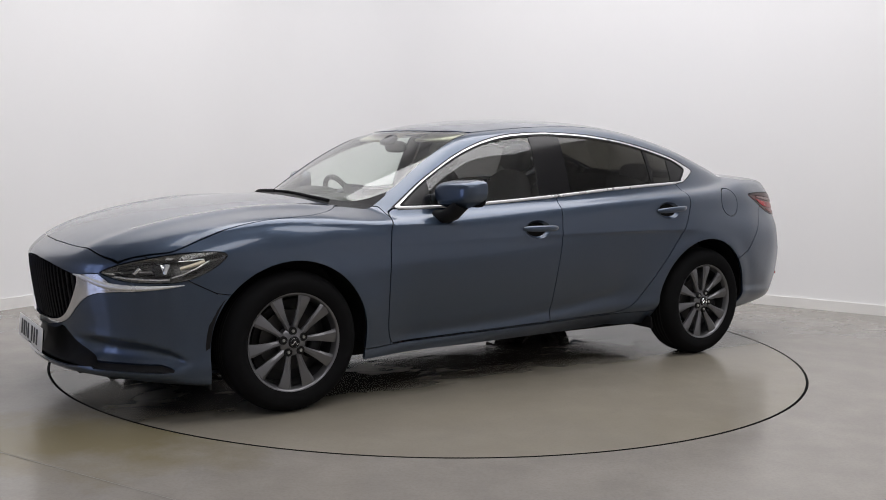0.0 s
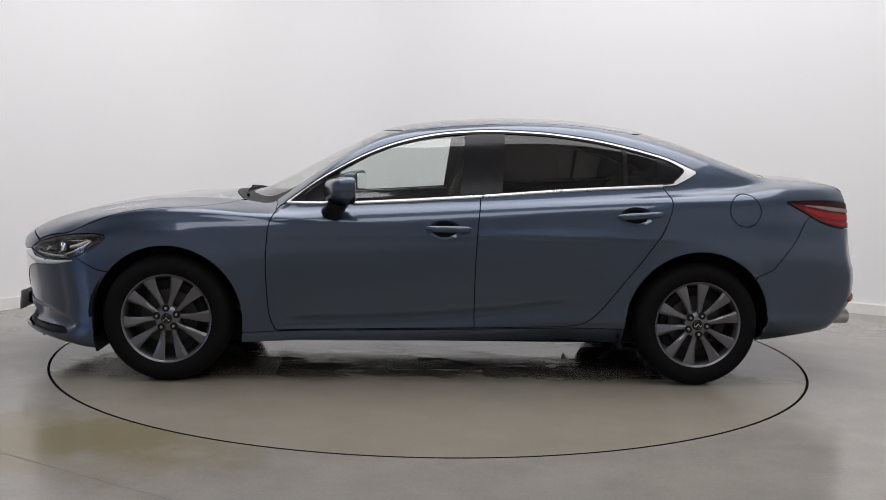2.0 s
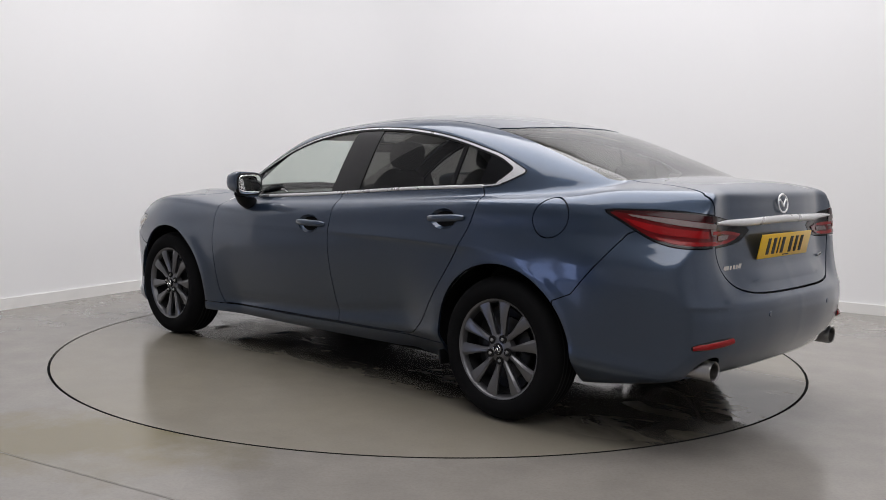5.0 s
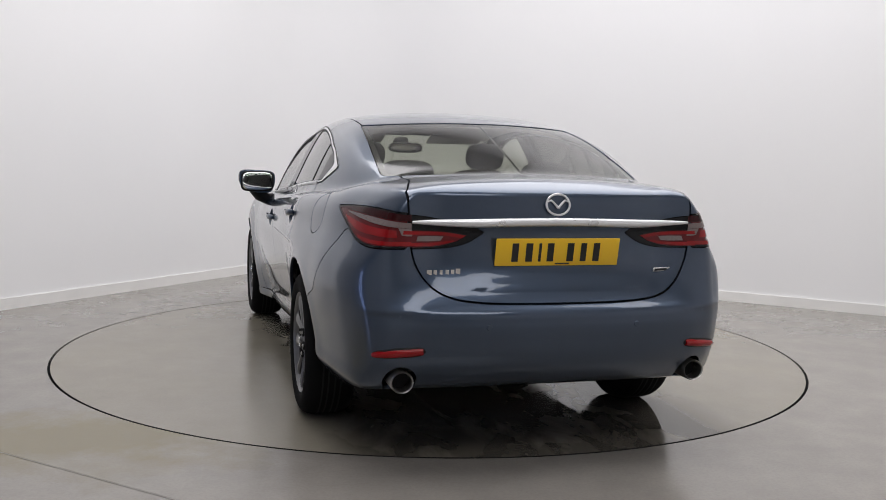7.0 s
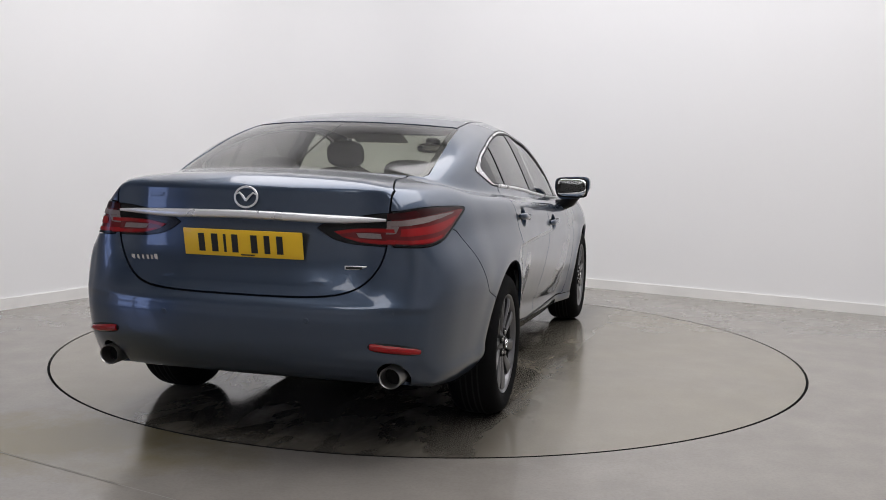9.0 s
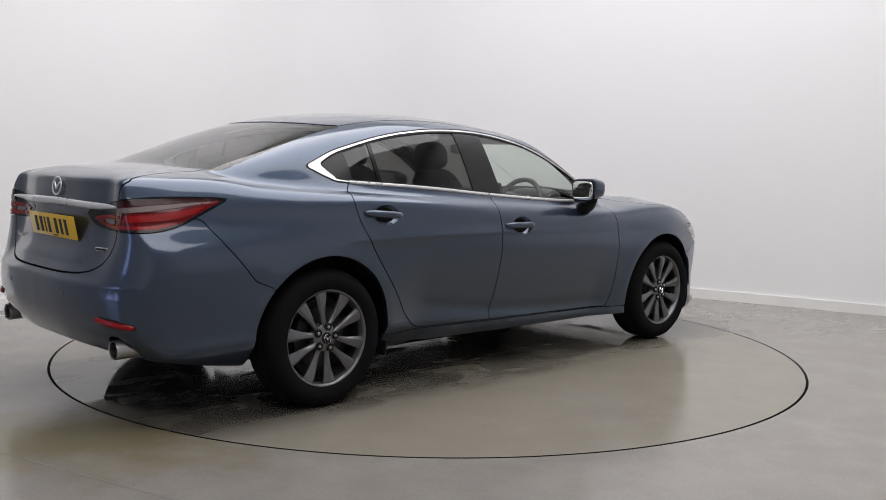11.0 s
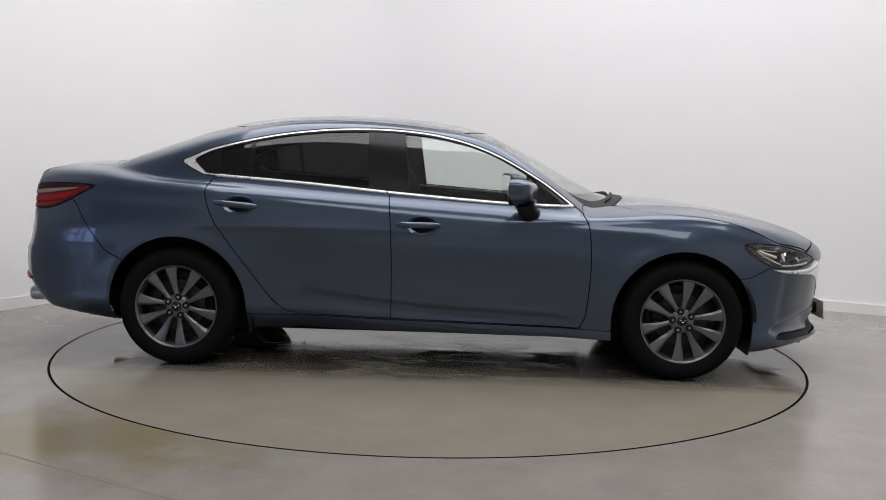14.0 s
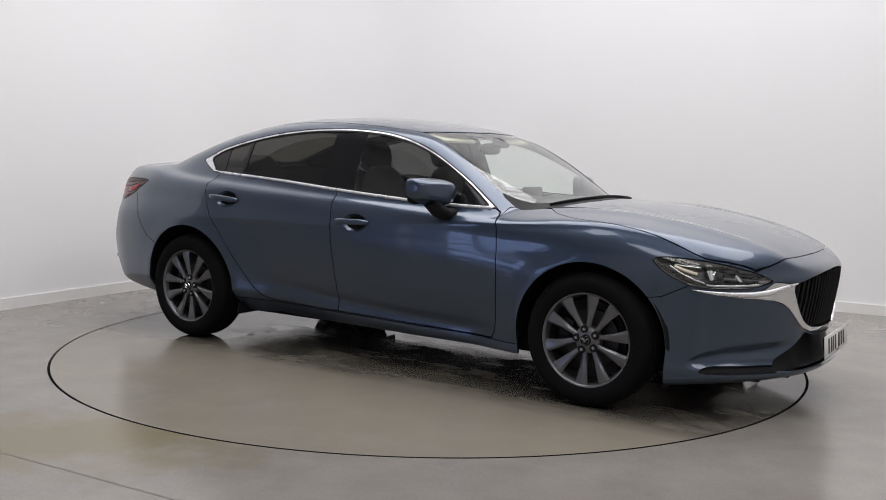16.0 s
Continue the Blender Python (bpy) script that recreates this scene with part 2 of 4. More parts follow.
def cabin_top(x, y):
    mid = spl(x, (-2.1, -1.9, -1.6, -1.35, -1.17, -0.89, -0.6, -0.25, 0.0, 0.15, 0.3, 0.5, 0.709, 0.9, 1.08, 1.25),
              (1.065, 1.157, 1.272, 1.356, 1.399, 1.439, 1.453, 1.446, 1.424, 1.401, 1.362, 1.271, 1.160, 1.057, 0.955, 0.85))
    drop = spl(x, (-1.9, -1.5, -1.1, -0.8, 0.0, 0.3, 0.5, 0.8, 1.0), (0.04, 0.055, 0.055, 0.045, 0.05, 0.045, 0.05, 0.085, 0.12))
    return mid - drop * (np.abs(y) / 0.6) ** 2.2


def cabin_width(x, z):
    dz = z - shoulder(x)
    taper = spl(x, (-2.1, -1.9, -1.7, -1.41, -1.2, -0.9, 0.5, 0.9), (0.26, 0.17, 0.10, 0.035, 0.01, 0.0, 0.0, 0.005))
    return 0.80 - 0.40 * dz - 0.15 * dz * np.abs(dz) - taper


def skin(x, y, z):
    """Below zero inside the body."""
    y = np.abs(y)
    low = smax(y - half_width(x, z), z - lower_top(x, y), 0.036)
    low = smax(low, smax(x - nose_x(y, z), tail_x(y, z) - x, 0.001), 0.035 - 0.017 * step01(-x, 1.9, 2.25))
    low = smax(low, spl(x, (-2.5, -1.9, -1.0, 1.0, 1.8, 2.4), (0.345, 0.235, 0.15, 0.14, 0.155, 0.195)) - z, 0.03)
    cab = smax(smax(y - cabin_width(x, z), z - cabin_top(x, y), 0.07 - 0.03 * step01(x, 0.0, 0.4)), 0.8 - z, 0.01)
    cab = smax(cab, -2.08 - x, 0.02)
    return smin(low, cab, 0.02)


def skin_normal(p):
    e = 0.002
    g = np.stack([skin(*(p + d).T) - skin(*(p - d).T) for d in np.eye(3) * e], 1) / (2 * e)
    return g


def to_skin(p, steps=4):
    for _ in range(steps):
        g = skin_normal(p)
        p = p - g * (skin(*p.T) / np.maximum((g * g).sum(1), 1e-3))[:, None]
    return p


def skin_mesh(h):
    """Half of the skin (y above zero), as points and triangles."""
    xs, ys, zs = np.arange(-2.60, 2.50, h), np.arange(-1.5 * h, 1.0, h), np.arange(0.10, 1.52, h)
    f = skin(*np.meshgrid(xs, ys, zs, indexing="ij"))
    inside = f < 0
    nx, ny, nz = f.shape
    total, count = np.zeros((nx - 1, ny - 1, nz - 1, 3)), np.zeros((nx - 1, ny - 1, nz - 1))
    quads = []
    for ax in range(3):
        lo, hi = [slice(None)] * 3, [slice(None)] * 3
        lo[ax], hi[ax] = slice(0, -1), slice(1, None)
        a, b = f[tuple(lo)], f[tuple(hi)]
        cross = (a < 0) != (b < 0)
        idx = np.argwhere(cross)
        t = a[cross] / (a[cross] - b[cross])
        p = idx.astype(float)
        p[:, ax] += t
        o1, o2 = [(1, 2), (2, 0), (0, 1)][ax]
        ok = np.ones(len(idx), bool)
        cells = []
        for d1, d2 in ((0, 0), (-1, 0), (-1, -1), (0, -1)):
            c = idx.copy()
            c[:, o1] += d1
            c[:, o2] += d2
            cells.append(c)
            ok &= (c >= 0).all(1) & (c < np.array([nx - 1, ny - 1, nz - 1])).all(1)
        for c in cells:
            good = (c >= 0).all(1) & (c < np.array([nx - 1, ny - 1, nz - 1])).all(1)
            np.add.at(total, tuple(c[good].T), p[good])
            np.add.at(count, tuple(c[good].T), 1)
        flat = np.stack([np.ravel_multi_index(tuple(c[ok].T), (nx - 1, ny - 1, nz - 1)) for c in cells], 1)
        down = a[cross][ok] >= 0
        flat[down] = flat[down][:, ::-1]
        quads.append(flat)
    quads = np.concatenate(quads)
    used, inv = np.unique(quads, return_inverse=True)
    quads = inv.reshape(-1, 4)
    pts = total.reshape(-1, 3)[used] / count.reshape(-1)[used][:, None]
    pts = pts * h + np.array([xs[0], ys[0], zs[0]])
    pts = to_skin(pts)
    tris = np.concatenate([quads[:, [0, 1, 2]], quads[:, [0, 2, 3]]])
    return pts, tris
# ---- cutting the skin into panels ----
def loop(knots, n=10, closed=True):
    """A smooth closed (or open) line through a few corners, as points."""
    k = np.asarray(knots, float)
    ids = np.arange(len(k))
    out = []
    for i in range(len(k) if closed else len(k) - 1):
        if closed:
            p0, p1, p2, p3 = k[i - 1], k[i], k[(i + 1) % len(k)], k[(i + 2) % len(k)]
        else:
            p0, p1, p2, p3 = k[max(i - 1, 0)], k[i], k[i + 1], k[min(i + 2, len(k) - 1)]
        for t in np.arange(n) / n:
            out.append(0.5 * (2 * p1 + (p2 - p0) * t + (2 * p0 - 5 * p1 + 4 * p2 - p3) * t * t + (3 * p1 - p0 - 3 * p2 + p3) * t ** 3))
    if not closed:
        out.append(k[-1])
    return np.array(out)


def poly_dist(u, v, poly):
    """Signed distance to a closed outline in a plane; below zero inside."""
    a, b = np.asarray(poly, float), np.roll(np.asarray(poly, float), -1, 0)
    best, inside = np.full(u.shape, 9.0), np.zeros(u.shape, bool)
    for (x1, y1), (x2, y2) in zip(a, b):
        dx, dy = x2 - x1, y2 - y1
        t = np.clip(((u - x1) * dx + (v - y1) * dy) / (dx * dx + dy * dy + 1e-12), 0, 1)
        best = np.minimum(best, np.hypot(u - x1 - t * dx, v - y1 - t * dy))
        cross = ((y1 > v) != (y2 > v))
        xi = x1 + (v - y1) * dx / (dy if abs(dy) > 1e-12 else 1e-12)
        inside ^= cross & (u < xi)
    return np.where(inside, -best, best)


def cut(piece, fn, at=0.0):
    """Splits a piece (points, triangles) where fn(x, y, z) equals at: the part below, the part above."""
    V, T = piece
    if len(T) == 0:
        return piece, piece
    f = fn(*V.T) - at
    f = np.where(np.abs(f) < 1e-5, 1e-5, f)
    neg = f < 0
    k = neg[T].sum(1)
    mixed = (k == 1) | (k == 2)
    lo, hi = [T[k == 3]], [T[k == 0]]
    M, km = T[mixed], k[mixed]
    if len(M):
        lone = np.where((km == 1)[:, None], neg[M], ~neg[M])
        first = lone.argmax(1)
        r = np.arange(len(M))
        a, b, c = M[r, first], M[r, (first + 1) % 3], M[r, (first + 2) % 3]
        pairs = np.sort(np.concatenate([np.stack([a, b], 1), np.stack([a, c], 1)]), 1)
        uni, inv = np.unique(pairs, axis=0, return_inverse=True)
        inv = inv.ravel()
        fa, fb = f[uni[:, 0]], f[uni[:, 1]]
        p = V[uni[:, 0]] + (V[uni[:, 1]] - V[uni[:, 0]]) * (fa / (fa - fb))[:, None]
        ab, ac = inv[:len(M)] + len(V), inv[len(M):] + len(V)
        V = np.concatenate([V, p])
        tip = np.stack([a, ab, ac], 1)
        q1, q2 = np.stack([ab, b, c], 1), np.stack([ab, c, ac], 1)
        one = km == 1
        lo += [tip[one], q1[~one], q2[~one]]
        hi += [tip[~one], q1[one], q2[one]]
    return tidy(V, np.concatenate(lo)), tidy(V, np.concatenate(hi))


def tidy(V, T):
    if len(T) == 0:
        return V[:0], T.reshape(-1, 3).astype(int)
    used, inv = np.unique(T, return_inverse=True)
    return V[used], inv.reshape(-1, 3)


def take(piece, fn, gap=0.004):
    """The part inside fn and the rest, with a shut line of that width between them."""
    inner, rest = cut(piece, fn, -gap / 2)
    if gap > 0:
        _, rest = cut(rest, fn, gap / 2)
    return inner, rest


def edges_of(T):
    e = np.concatenate([T[:, [0, 1]], T[:, [1, 2]], T[:, [2, 0]]])
    s = np.sort(e, 1)
    _, first, n = np.unique(s, axis=0, return_index=True, return_counts=True)
    return e[first[n == 1]]


def make_mesh(name, V, T, mat, normals=None):
    me = bpy.data.meshes.new(name)
    me.vertices.add(len(V))
    me.vertices.foreach_set("co", np.asarray(V, np.float32).ravel())
    me.loops.add(len(T) * 3)
    me.loops.foreach_set("vertex_index", np.asarray(T, np.int32).ravel())
    me.polygons.add(len(T))
    me.polygons.foreach_set("loop_start", np.arange(0, len(T) * 3, 3, dtype=np.int32))
    me.polygons.foreach_set("use_smooth", np.ones(len(T), bool))
    me.update()
    me.validate()
    if normals is not None and len(me.vertices) == len(V):
        me.normals_split_custom_set_from_vertices(normals.tolist())
    me.materials.append(mat)
    return me


def panel_mesh(name, piece, mat, side=1, thick=0.014, lift=0.0, exact=True):
    """A panel with its edges folded inwards. side -1 gives the other side of the car."""
    V, T = piece
    g = skin_normal(V)
    n = g / np.linalg.norm(g, axis=1)[:, None]
    V = V + n * lift
    if thick > 0:
        rim = edges_of(T)
        rim = rim[~((np.abs(V[rim[:, 0], 1]) < 1e-4) & (np.abs(V[rim[:, 1], 1]) < 1e-4))]
        ids, inv = np.unique(rim, return_inverse=True)
        inv = inv.reshape(-1, 2)
        base = len(V)
        m = len(ids)
        edge = V[rim[:, 1]] - V[rim[:, 0]]
        fn = np.cross(edge, n[rim[:, 0]])
        vn = np.zeros((m, 3))
        np.add.at(vn, inv[:, 0], fn)
        np.add.at(vn, inv[:, 1], fn)
        vn /= np.linalg.norm(vn, axis=1)[:, None] + 1e-9
        V2 = np.concatenate([V, V[ids], V[ids] - n[ids] * thick])
        a, b = inv[:, 0] + base, inv[:, 1] + base
        T2 = np.concatenate([T, np.stack([b, a, a + m], 1), np.stack([b, a + m, b + m], 1)])
        N2 = np.concatenate([n, vn, vn])
    else:
        V2, T2, N2 = V, T, n
    if side < 0:
        V2, N2, T2 = V2 * [1, -1, 1], N2 * [1, -1, 1], T2[:, ::-1]
    return make_mesh(name, V2, T2, mat, N2 if exact else None)


def both_sides(piece):
    """A middle panel out of its half, welded along the middle line."""
    V, T = piece
    mid = np.abs(V[:, 1]) < 1e-4
    V = V.copy()
    V[mid, 1] = 0
    other = np.where(mid, np.arange(len(V)), -1)
    rest = np.where(~mid)[0]
    other[rest] = len(V) + np.arange(len(rest))
    return np.concatenate([V, V[rest] * [1, -1, 1]]), np.concatenate([T, other[T][:, ::-1]])


def put(name, me, parent, label=""):
    ob = new(name, me)
    ob.parent = parent
    return tagged(ob, label)


def part(name, bm, mat, parent, label="", smooth=40, m=None):
    """Links a bmesh as one mesh object under a thing or a part."""
    bmesh.ops.recalc_face_normals(bm, faces=bm.faces[:])
    me = bpy.data.meshes.new(name)
    if m is not None:
        bm.transform(m)
        if m.determinant() < 0:
            bmesh.ops.reverse_faces(bm, faces=bm.faces[:])
    bm.to_mesh(me)
    bm.free()
    me.materials.append(mat)
    if smooth:
        me.polygons.foreach_set("use_smooth", np.ones(len(me.polygons), bool))
        me.set_sharp_from_angle(angle=radians(smooth))
    return put(name, me, parent, label)


def lathe(profile, segments=64, closed=False):
    """A body turned about the z axis from (radius, height) pairs."""
    bm = bmesh.new()
    rings = [[bm.verts.new((r * math.cos(2 * math.pi * i / segments), r * math.sin(2 * math.pi * i / segments), z)) for i in range(segments)] for r, z in profile]
    pairs = list(zip(rings, rings[1:])) + ([(rings[-1], rings[0])] if closed else [])
    for a, b in pairs:
        for i in range(segments):
            j = (i + 1) % segments
            bm.faces.new((a[i], a[j], b[j], b[i]))
    return bm


def tube(points, radius, segments=10, flat=1.0, up=(0, 0, 1), taper=None):
    """A rounded bar along a line of points; flat squeezes it along up."""
    bm = bmesh.new()
    pts = [Vector(p) for p in points]
    rings = []
    for i, p in enumerate(pts):
        d = (pts[min(i + 1, len(pts) - 1)] - pts[max(i - 1, 0)]).normalized()
        s = d.cross(Vector(up)).normalized()
        u = s.cross(d).normalized()
        k = radius * (taper[i] if taper is not None else 1)
        rings.append([bm.verts.new(p + s * (k * math.cos(a)) + u * (k * flat * math.sin(a))) for a in (2 * math.pi * j / segments for j in range(segments))])
    for a, b in zip(rings, rings[1:]):
        for j in range(segments):
            bm.faces.new((a[j], a[(j + 1) % segments], b[(j + 1) % segments], b[j]))
    bm.faces.new(rings[0][::-1])
    bm.faces.new(rings[-1])
    return bm


def box(x, y, z, bevel=0.01, segments=3):
    """A box with rounded edges, centred."""
    bm = bmesh.new()
    bmesh.ops.create_cube(bm, size=1)
    bmesh.ops.scale(bm, vec=(x, y, z), verts=bm.verts[:])
    if bevel:
        bmesh.ops.bevel(bm, geom=bm.edges[:], offset=min(bevel, 0.49 * min(x, y, z)), segments=segments, profile=0.5, affect="EDGES")
    return bm


def puffed(rx, ry, rz, power=3.0, rings=16, segments=24):
    """A soft block between a ball and a box."""
    bm = bmesh.new()
    bmesh.ops.create_uvsphere(bm, u_segments=segments, v_segments=rings, radius=1)
    for v in bm.verts:
        c = v.co
        k = (abs(c.x) ** power + abs(c.y) ** power + abs(c.z) ** power) ** (-1 / power)
        v.co = Vector((c.x * k * rx, c.y * k * ry, c.z * k * rz))
    return bm
# ---- the studio: floor, turntable, walls, ceiling ----
TABLE_R, GAP = 2.257, 0.011
CORNER = Vector((-1.18, 4.55))
DIR_L, DIR_R = Vector((-1.04, -1.84)).normalized(), Vector((2.10, -1.286)).normalized()
COVE = 1.15


def wall_line():
    """The foot of the back walls: down the first wall, round the coved corner, along the second, and round behind the camera."""
    a, b = CORNER + DIR_L * COVE, CORNER + DIR_R * COVE
    pts = [CORNER + DIR_L * 5.2, a]
    for i in range(1, 24):
        t = i / 24
        pts.append(a * (1 - t) ** 2 + CORNER * (2 * t * (1 - t)) + b * t * t)
    pts += [b, CORNER + DIR_R * 11.5]
    return pts


def offset_line(pts, d):
    out = []
    for i, p in enumerate(pts):
        t = (pts[min(i + 1, len(pts) - 1)] - pts[max(i - 1, 0)]).normalized()
        out.append(p + Vector((-t.y, t.x)) * d)
    return out


def strip(name, pts, inner, outer, z0, z1, mat):
    """An upright band of some thickness along a line on the ground."""
    bm = bmesh.new()
    a, b = offset_line(pts, inner), offset_line(pts, outer)
    rows = [[bm.verts.new((q.x, q.y, z)) for q in line] for line, z in ((a, z0), (a, z1), (b, z1), (b, z0))]
    for r, s in zip(rows, rows[1:] + rows[:1]):
        for i in range(len(pts) - 1):
            bm.faces.new((r[i], r[i + 1], s[i + 1], s[i]))
    return tagged(part(name, bm, mat, None, smooth=30), kind="structure")


WALL_TOP = 5.3
foot = wall_line()
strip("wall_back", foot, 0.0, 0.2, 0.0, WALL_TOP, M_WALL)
skirting = strip("baseboard", foot, -0.014, -0.001, 0.0, 0.085, M_SKIRT)
far_l, far_r = foot[0], foot[-1]
far_end = CORNER + DIR_L * 13.5
strip("wall_front", [far_r, far_r + DIR_L * 13.5, far_end], 0.0, 0.2, 0.0, WALL_TOP, M_DARKWALL)
# added out of view: a grey stretch that dims reflections in the paint
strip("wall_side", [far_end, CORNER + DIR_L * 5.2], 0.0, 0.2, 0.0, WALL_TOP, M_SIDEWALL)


def slab(name, ring, z, mat, hole=0.0, depth=0.1):
    """A level sheet inside an outline, with a round hole if asked for."""
    bm = bmesh.new()
    if hole:
        n = 192
        inner = [bm.verts.new((hole * math.cos(2 * math.pi * i / n), hole * math.sin(2 * math.pi * i / n), z)) for i in range(n)]
        lower = [bm.verts.new((v.co.x, v.co.y, z - depth)) for v in inner]
        outer = [bm.verts.new((30 * math.cos(2 * math.pi * i / n), 30 * math.sin(2 * math.pi * i / n), z)) for i in range(n)]
        for i in range(n):
            j = (i + 1) % n
            bm.faces.new((inner[i], inner[j], outer[j], outer[i]))
            bm.faces.new((lower[i], lower[j], inner[j], inner[i]))
    else:
        bm.faces.new([bm.verts.new((x, y, z)) for x, y in ring])
    return tagged(part(name, bm, mat, None, smooth=0), kind="structure")


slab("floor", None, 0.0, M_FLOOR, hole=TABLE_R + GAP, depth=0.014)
# shallow near-black sheet: the depth of the gap is put into its colour
slab("turntable_pit", [(-3, -3), (3, -3), (3, 3), (-3, 3)], -0.013, M_GAP)
slab("ceiling", [(-14, -14), (-14, 14), (14, 14), (14, -14)], WALL_TOP, M_CEIL)

# a hairline saw cut in the concrete
bm = bmesh.new()
va, vb = Vector((-2.6, -1.77, 0.0012)), Vector((-0.2, -3.18, 0.0012))
side = Vector((0.505, 0.86, 0)) * 0.0022
bm.faces.new([bm.verts.new(p) for p in (va - side, vb - side, vb + side, va + side)])
tagged(part("floor_joint", bm, plain("joint_filler", (0.20, 0.19, 0.175), 0.8), None, smooth=0), kind="structure")

turntable = tagged(new("turntable"), "flush round concrete car turntable with tyre stains and painted shade under the car", "turntable")
bm = lathe([(0.0001, 0.0), (0.8, 0.0), (1.6, 0.0), (TABLE_R - 0.004, 0.0)], 192)
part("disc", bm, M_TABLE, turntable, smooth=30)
# blackened disc edge, painting the shade inside the gap
part("edge_strip", lathe([(TABLE_R - 0.004, 0.0), (TABLE_R - 0.002, 0.0005), (TABLE_R, -0.002), (TABLE_R, -0.012)], 192), M_RUBBER, turntable, "dark edge strip of the disc, gap shade painted in")

# the tall daylit doorway beyond the end of the white wall, with its frame and glazing bars
door_mid = CORNER + DIR_L * 9.3
doorway = new("door_1")
tagged(doorway, "tall glazed doorway with pale frame, daylight behind", kind="structure")
dm = Matrix.Translation((door_mid.x, door_mid.y, 0)) @ pose(0, 0, 0, 0, 0, math.degrees(math.atan2(DIR_L.y, DIR_L.x))) @ pose(0, 0.55, 0)
for i in range(5):
    part("door_post", box(0.09, 0.08, 2.0, 0.005), M_DARKWALL, doorway, m=dm @ pose(-1.55 + 0.775 * i, 0, 1.0))
for i in range(3):
    part("door_rail", box(3.2, 0.08, 0.09, 0.005), M_DARKWALL, doorway, m=dm @ pose(0, 0, 0.3 + 0.76 * i))
# ---- the car: panels cut from one skin ----
car = tagged(new("car"), "blue-grey metallic four-door saloon car with dark alloy wheels", "car")

DLO_OUT = np.concatenate([
    loop([(0.825, 0.945), (0.66, 1.068), (0.535, 1.145), (0.384, 1.226), (0.232, 1.286), (0.08, 1.326), (-0.073, 1.350), (-0.289, 1.364), (-0.536, 1.360),
          (-0.693, 1.347), (-0.849, 1.327), (-1.007, 1.297), (-1.167, 1.258), (-1.279, 1.225), (-1.43, 1.158)], 5, False),
    loop([(-1.425, 1.146), (-1.32, 1.092), (-1.22, 1.072), (-0.681, 1.037), (-0.225, 0.998), (0.227, 0.965), (0.467, 0.951), (0.80, 0.944)], 5, False)])
DLO_IN = np.concatenate([
    loop([(0.790, 0.957), (0.660, 1.056), (0.533, 1.135), (0.381, 1.215), (0.229, 1.275), (0.078, 1.314), (-0.075, 1.338), (-0.289, 1.352), (-0.534, 1.348),
          (-0.69, 1.335), (-0.846, 1.315), (-1.0, 1.285), (-1.158, 1.246), (-1.265, 1.214), (-1.350, 1.170)], 5, False),
    loop([(-1.350, 1.156), (-1.29, 1.104), (-1.22, 1.083), (-0.681, 1.048), (-0.225, 1.009), (0.227, 0.976), (0.467, 0.962), (0.76, 0.954)], 5, False)])
SCREEN = np.concatenate([loop([(1.065, -0.02), (1.045, 0.28), (0.965, 0.47), (0.86, 0.585), (0.775, 0.640)], 5, False),
                         loop([(0.745, 0.645), (0.45, 0.60), (0.19, 0.553)], 4, False), loop([(0.185, 0.54), (0.25, 0.42), (0.295, 0.25), (0.31, -0.02)], 5, False)])
BACKLIGHT = np.concatenate([loop([(-1.262, -0.02), (-1.235, 0.25), (-1.165, 0.45), (-1.10, 0.535)], 5, False),
                            loop([(-1.105, 0.555), (-1.5, 0.585), (-1.79, 0.600)], 4, False), loop([(-1.835, 0.585), (-1.885, 0.50), (-1.945, 0.28), (-1.965, -0.02)], 5, False)])
HOOD = np.concatenate([loop([(2.268, -0.02), (2.255, 0.26), (2.215, 0.50), (2.148, 0.628)], 5, False),
                       loop([(2.06, 0.695), (1.95, 0.762), (1.84, 0.790), (1.717, 0.806), (1.56, 0.818), (1.387, 0.808), (1.254, 0.772), (1.13, 0.685), (1.055, 0.59)], 5, False),
                       loop([(1.09, 0.48), (1.135, 0.3), (1.165, -0.02)], 5, False)])
COWL = np.array([(1.165, -0.02), (1.135, 0.3), (1.09, 0.48), (1.04, 0.60), (0.93, 0.66), (0.80, 0.655), (0.5, 0.3), (0.5, -0.02)])
HEADLAMP = loop([(1.65, 0.668), (1.494, 0.711), (1.201, 0.757), (0.973, 0.772), (0.872, 0.762), (0.889, 0.730), (0.96, 0.686), (1.08, 0.645), (1.252, 0.630), (1.471, 0.634), (1.608, 0.655)], 5)
GRILLE = np.concatenate([loop([(-0.02, 0.700), (0.19, 0.692), (0.33, 0.676), (0.452, 0.648)], 4, False),
                         loop([(0.455, 0.625), (0.44, 0.588), (0.395, 0.512), (0.33, 0.45), (0.215, 0.418), (-0.02, 0.408)], 5, False)])
WING = np.concatenate([np.array([(1.10, 0.628), (1.367, 0.616), (1.56, 0.618), (1.66, 0.664), (1.84, 0.650), (2.0, 0.62), (2.5, 0.55), (2.5, 0.378)]),
                       loop([(2.34, 0.378), (2.15, 0.390), (1.955, 0.430), (1.80, 0.530), (1.70, 0.567), (1.55, 0.583), (1.371, 0.592), (1.10, 0.622)], 5, False)])
INTAKE = np.array([(-0.02, 0.372), (0.22, 0.376), (0.31, 0.402), (0.36, 0.372), (0.42, 0.325), (0.50, 0.268), (0.545, 0.240), (0.37, 0.226), (0.12, 0.228), (-0.02, 0.228)])
SLOT = np.array([(1.72, 0.262), (1.72, 0.227), (1.246, 0.226), (1.135, 0.236), (1.18, 0.254), (1.26, 0.265)])
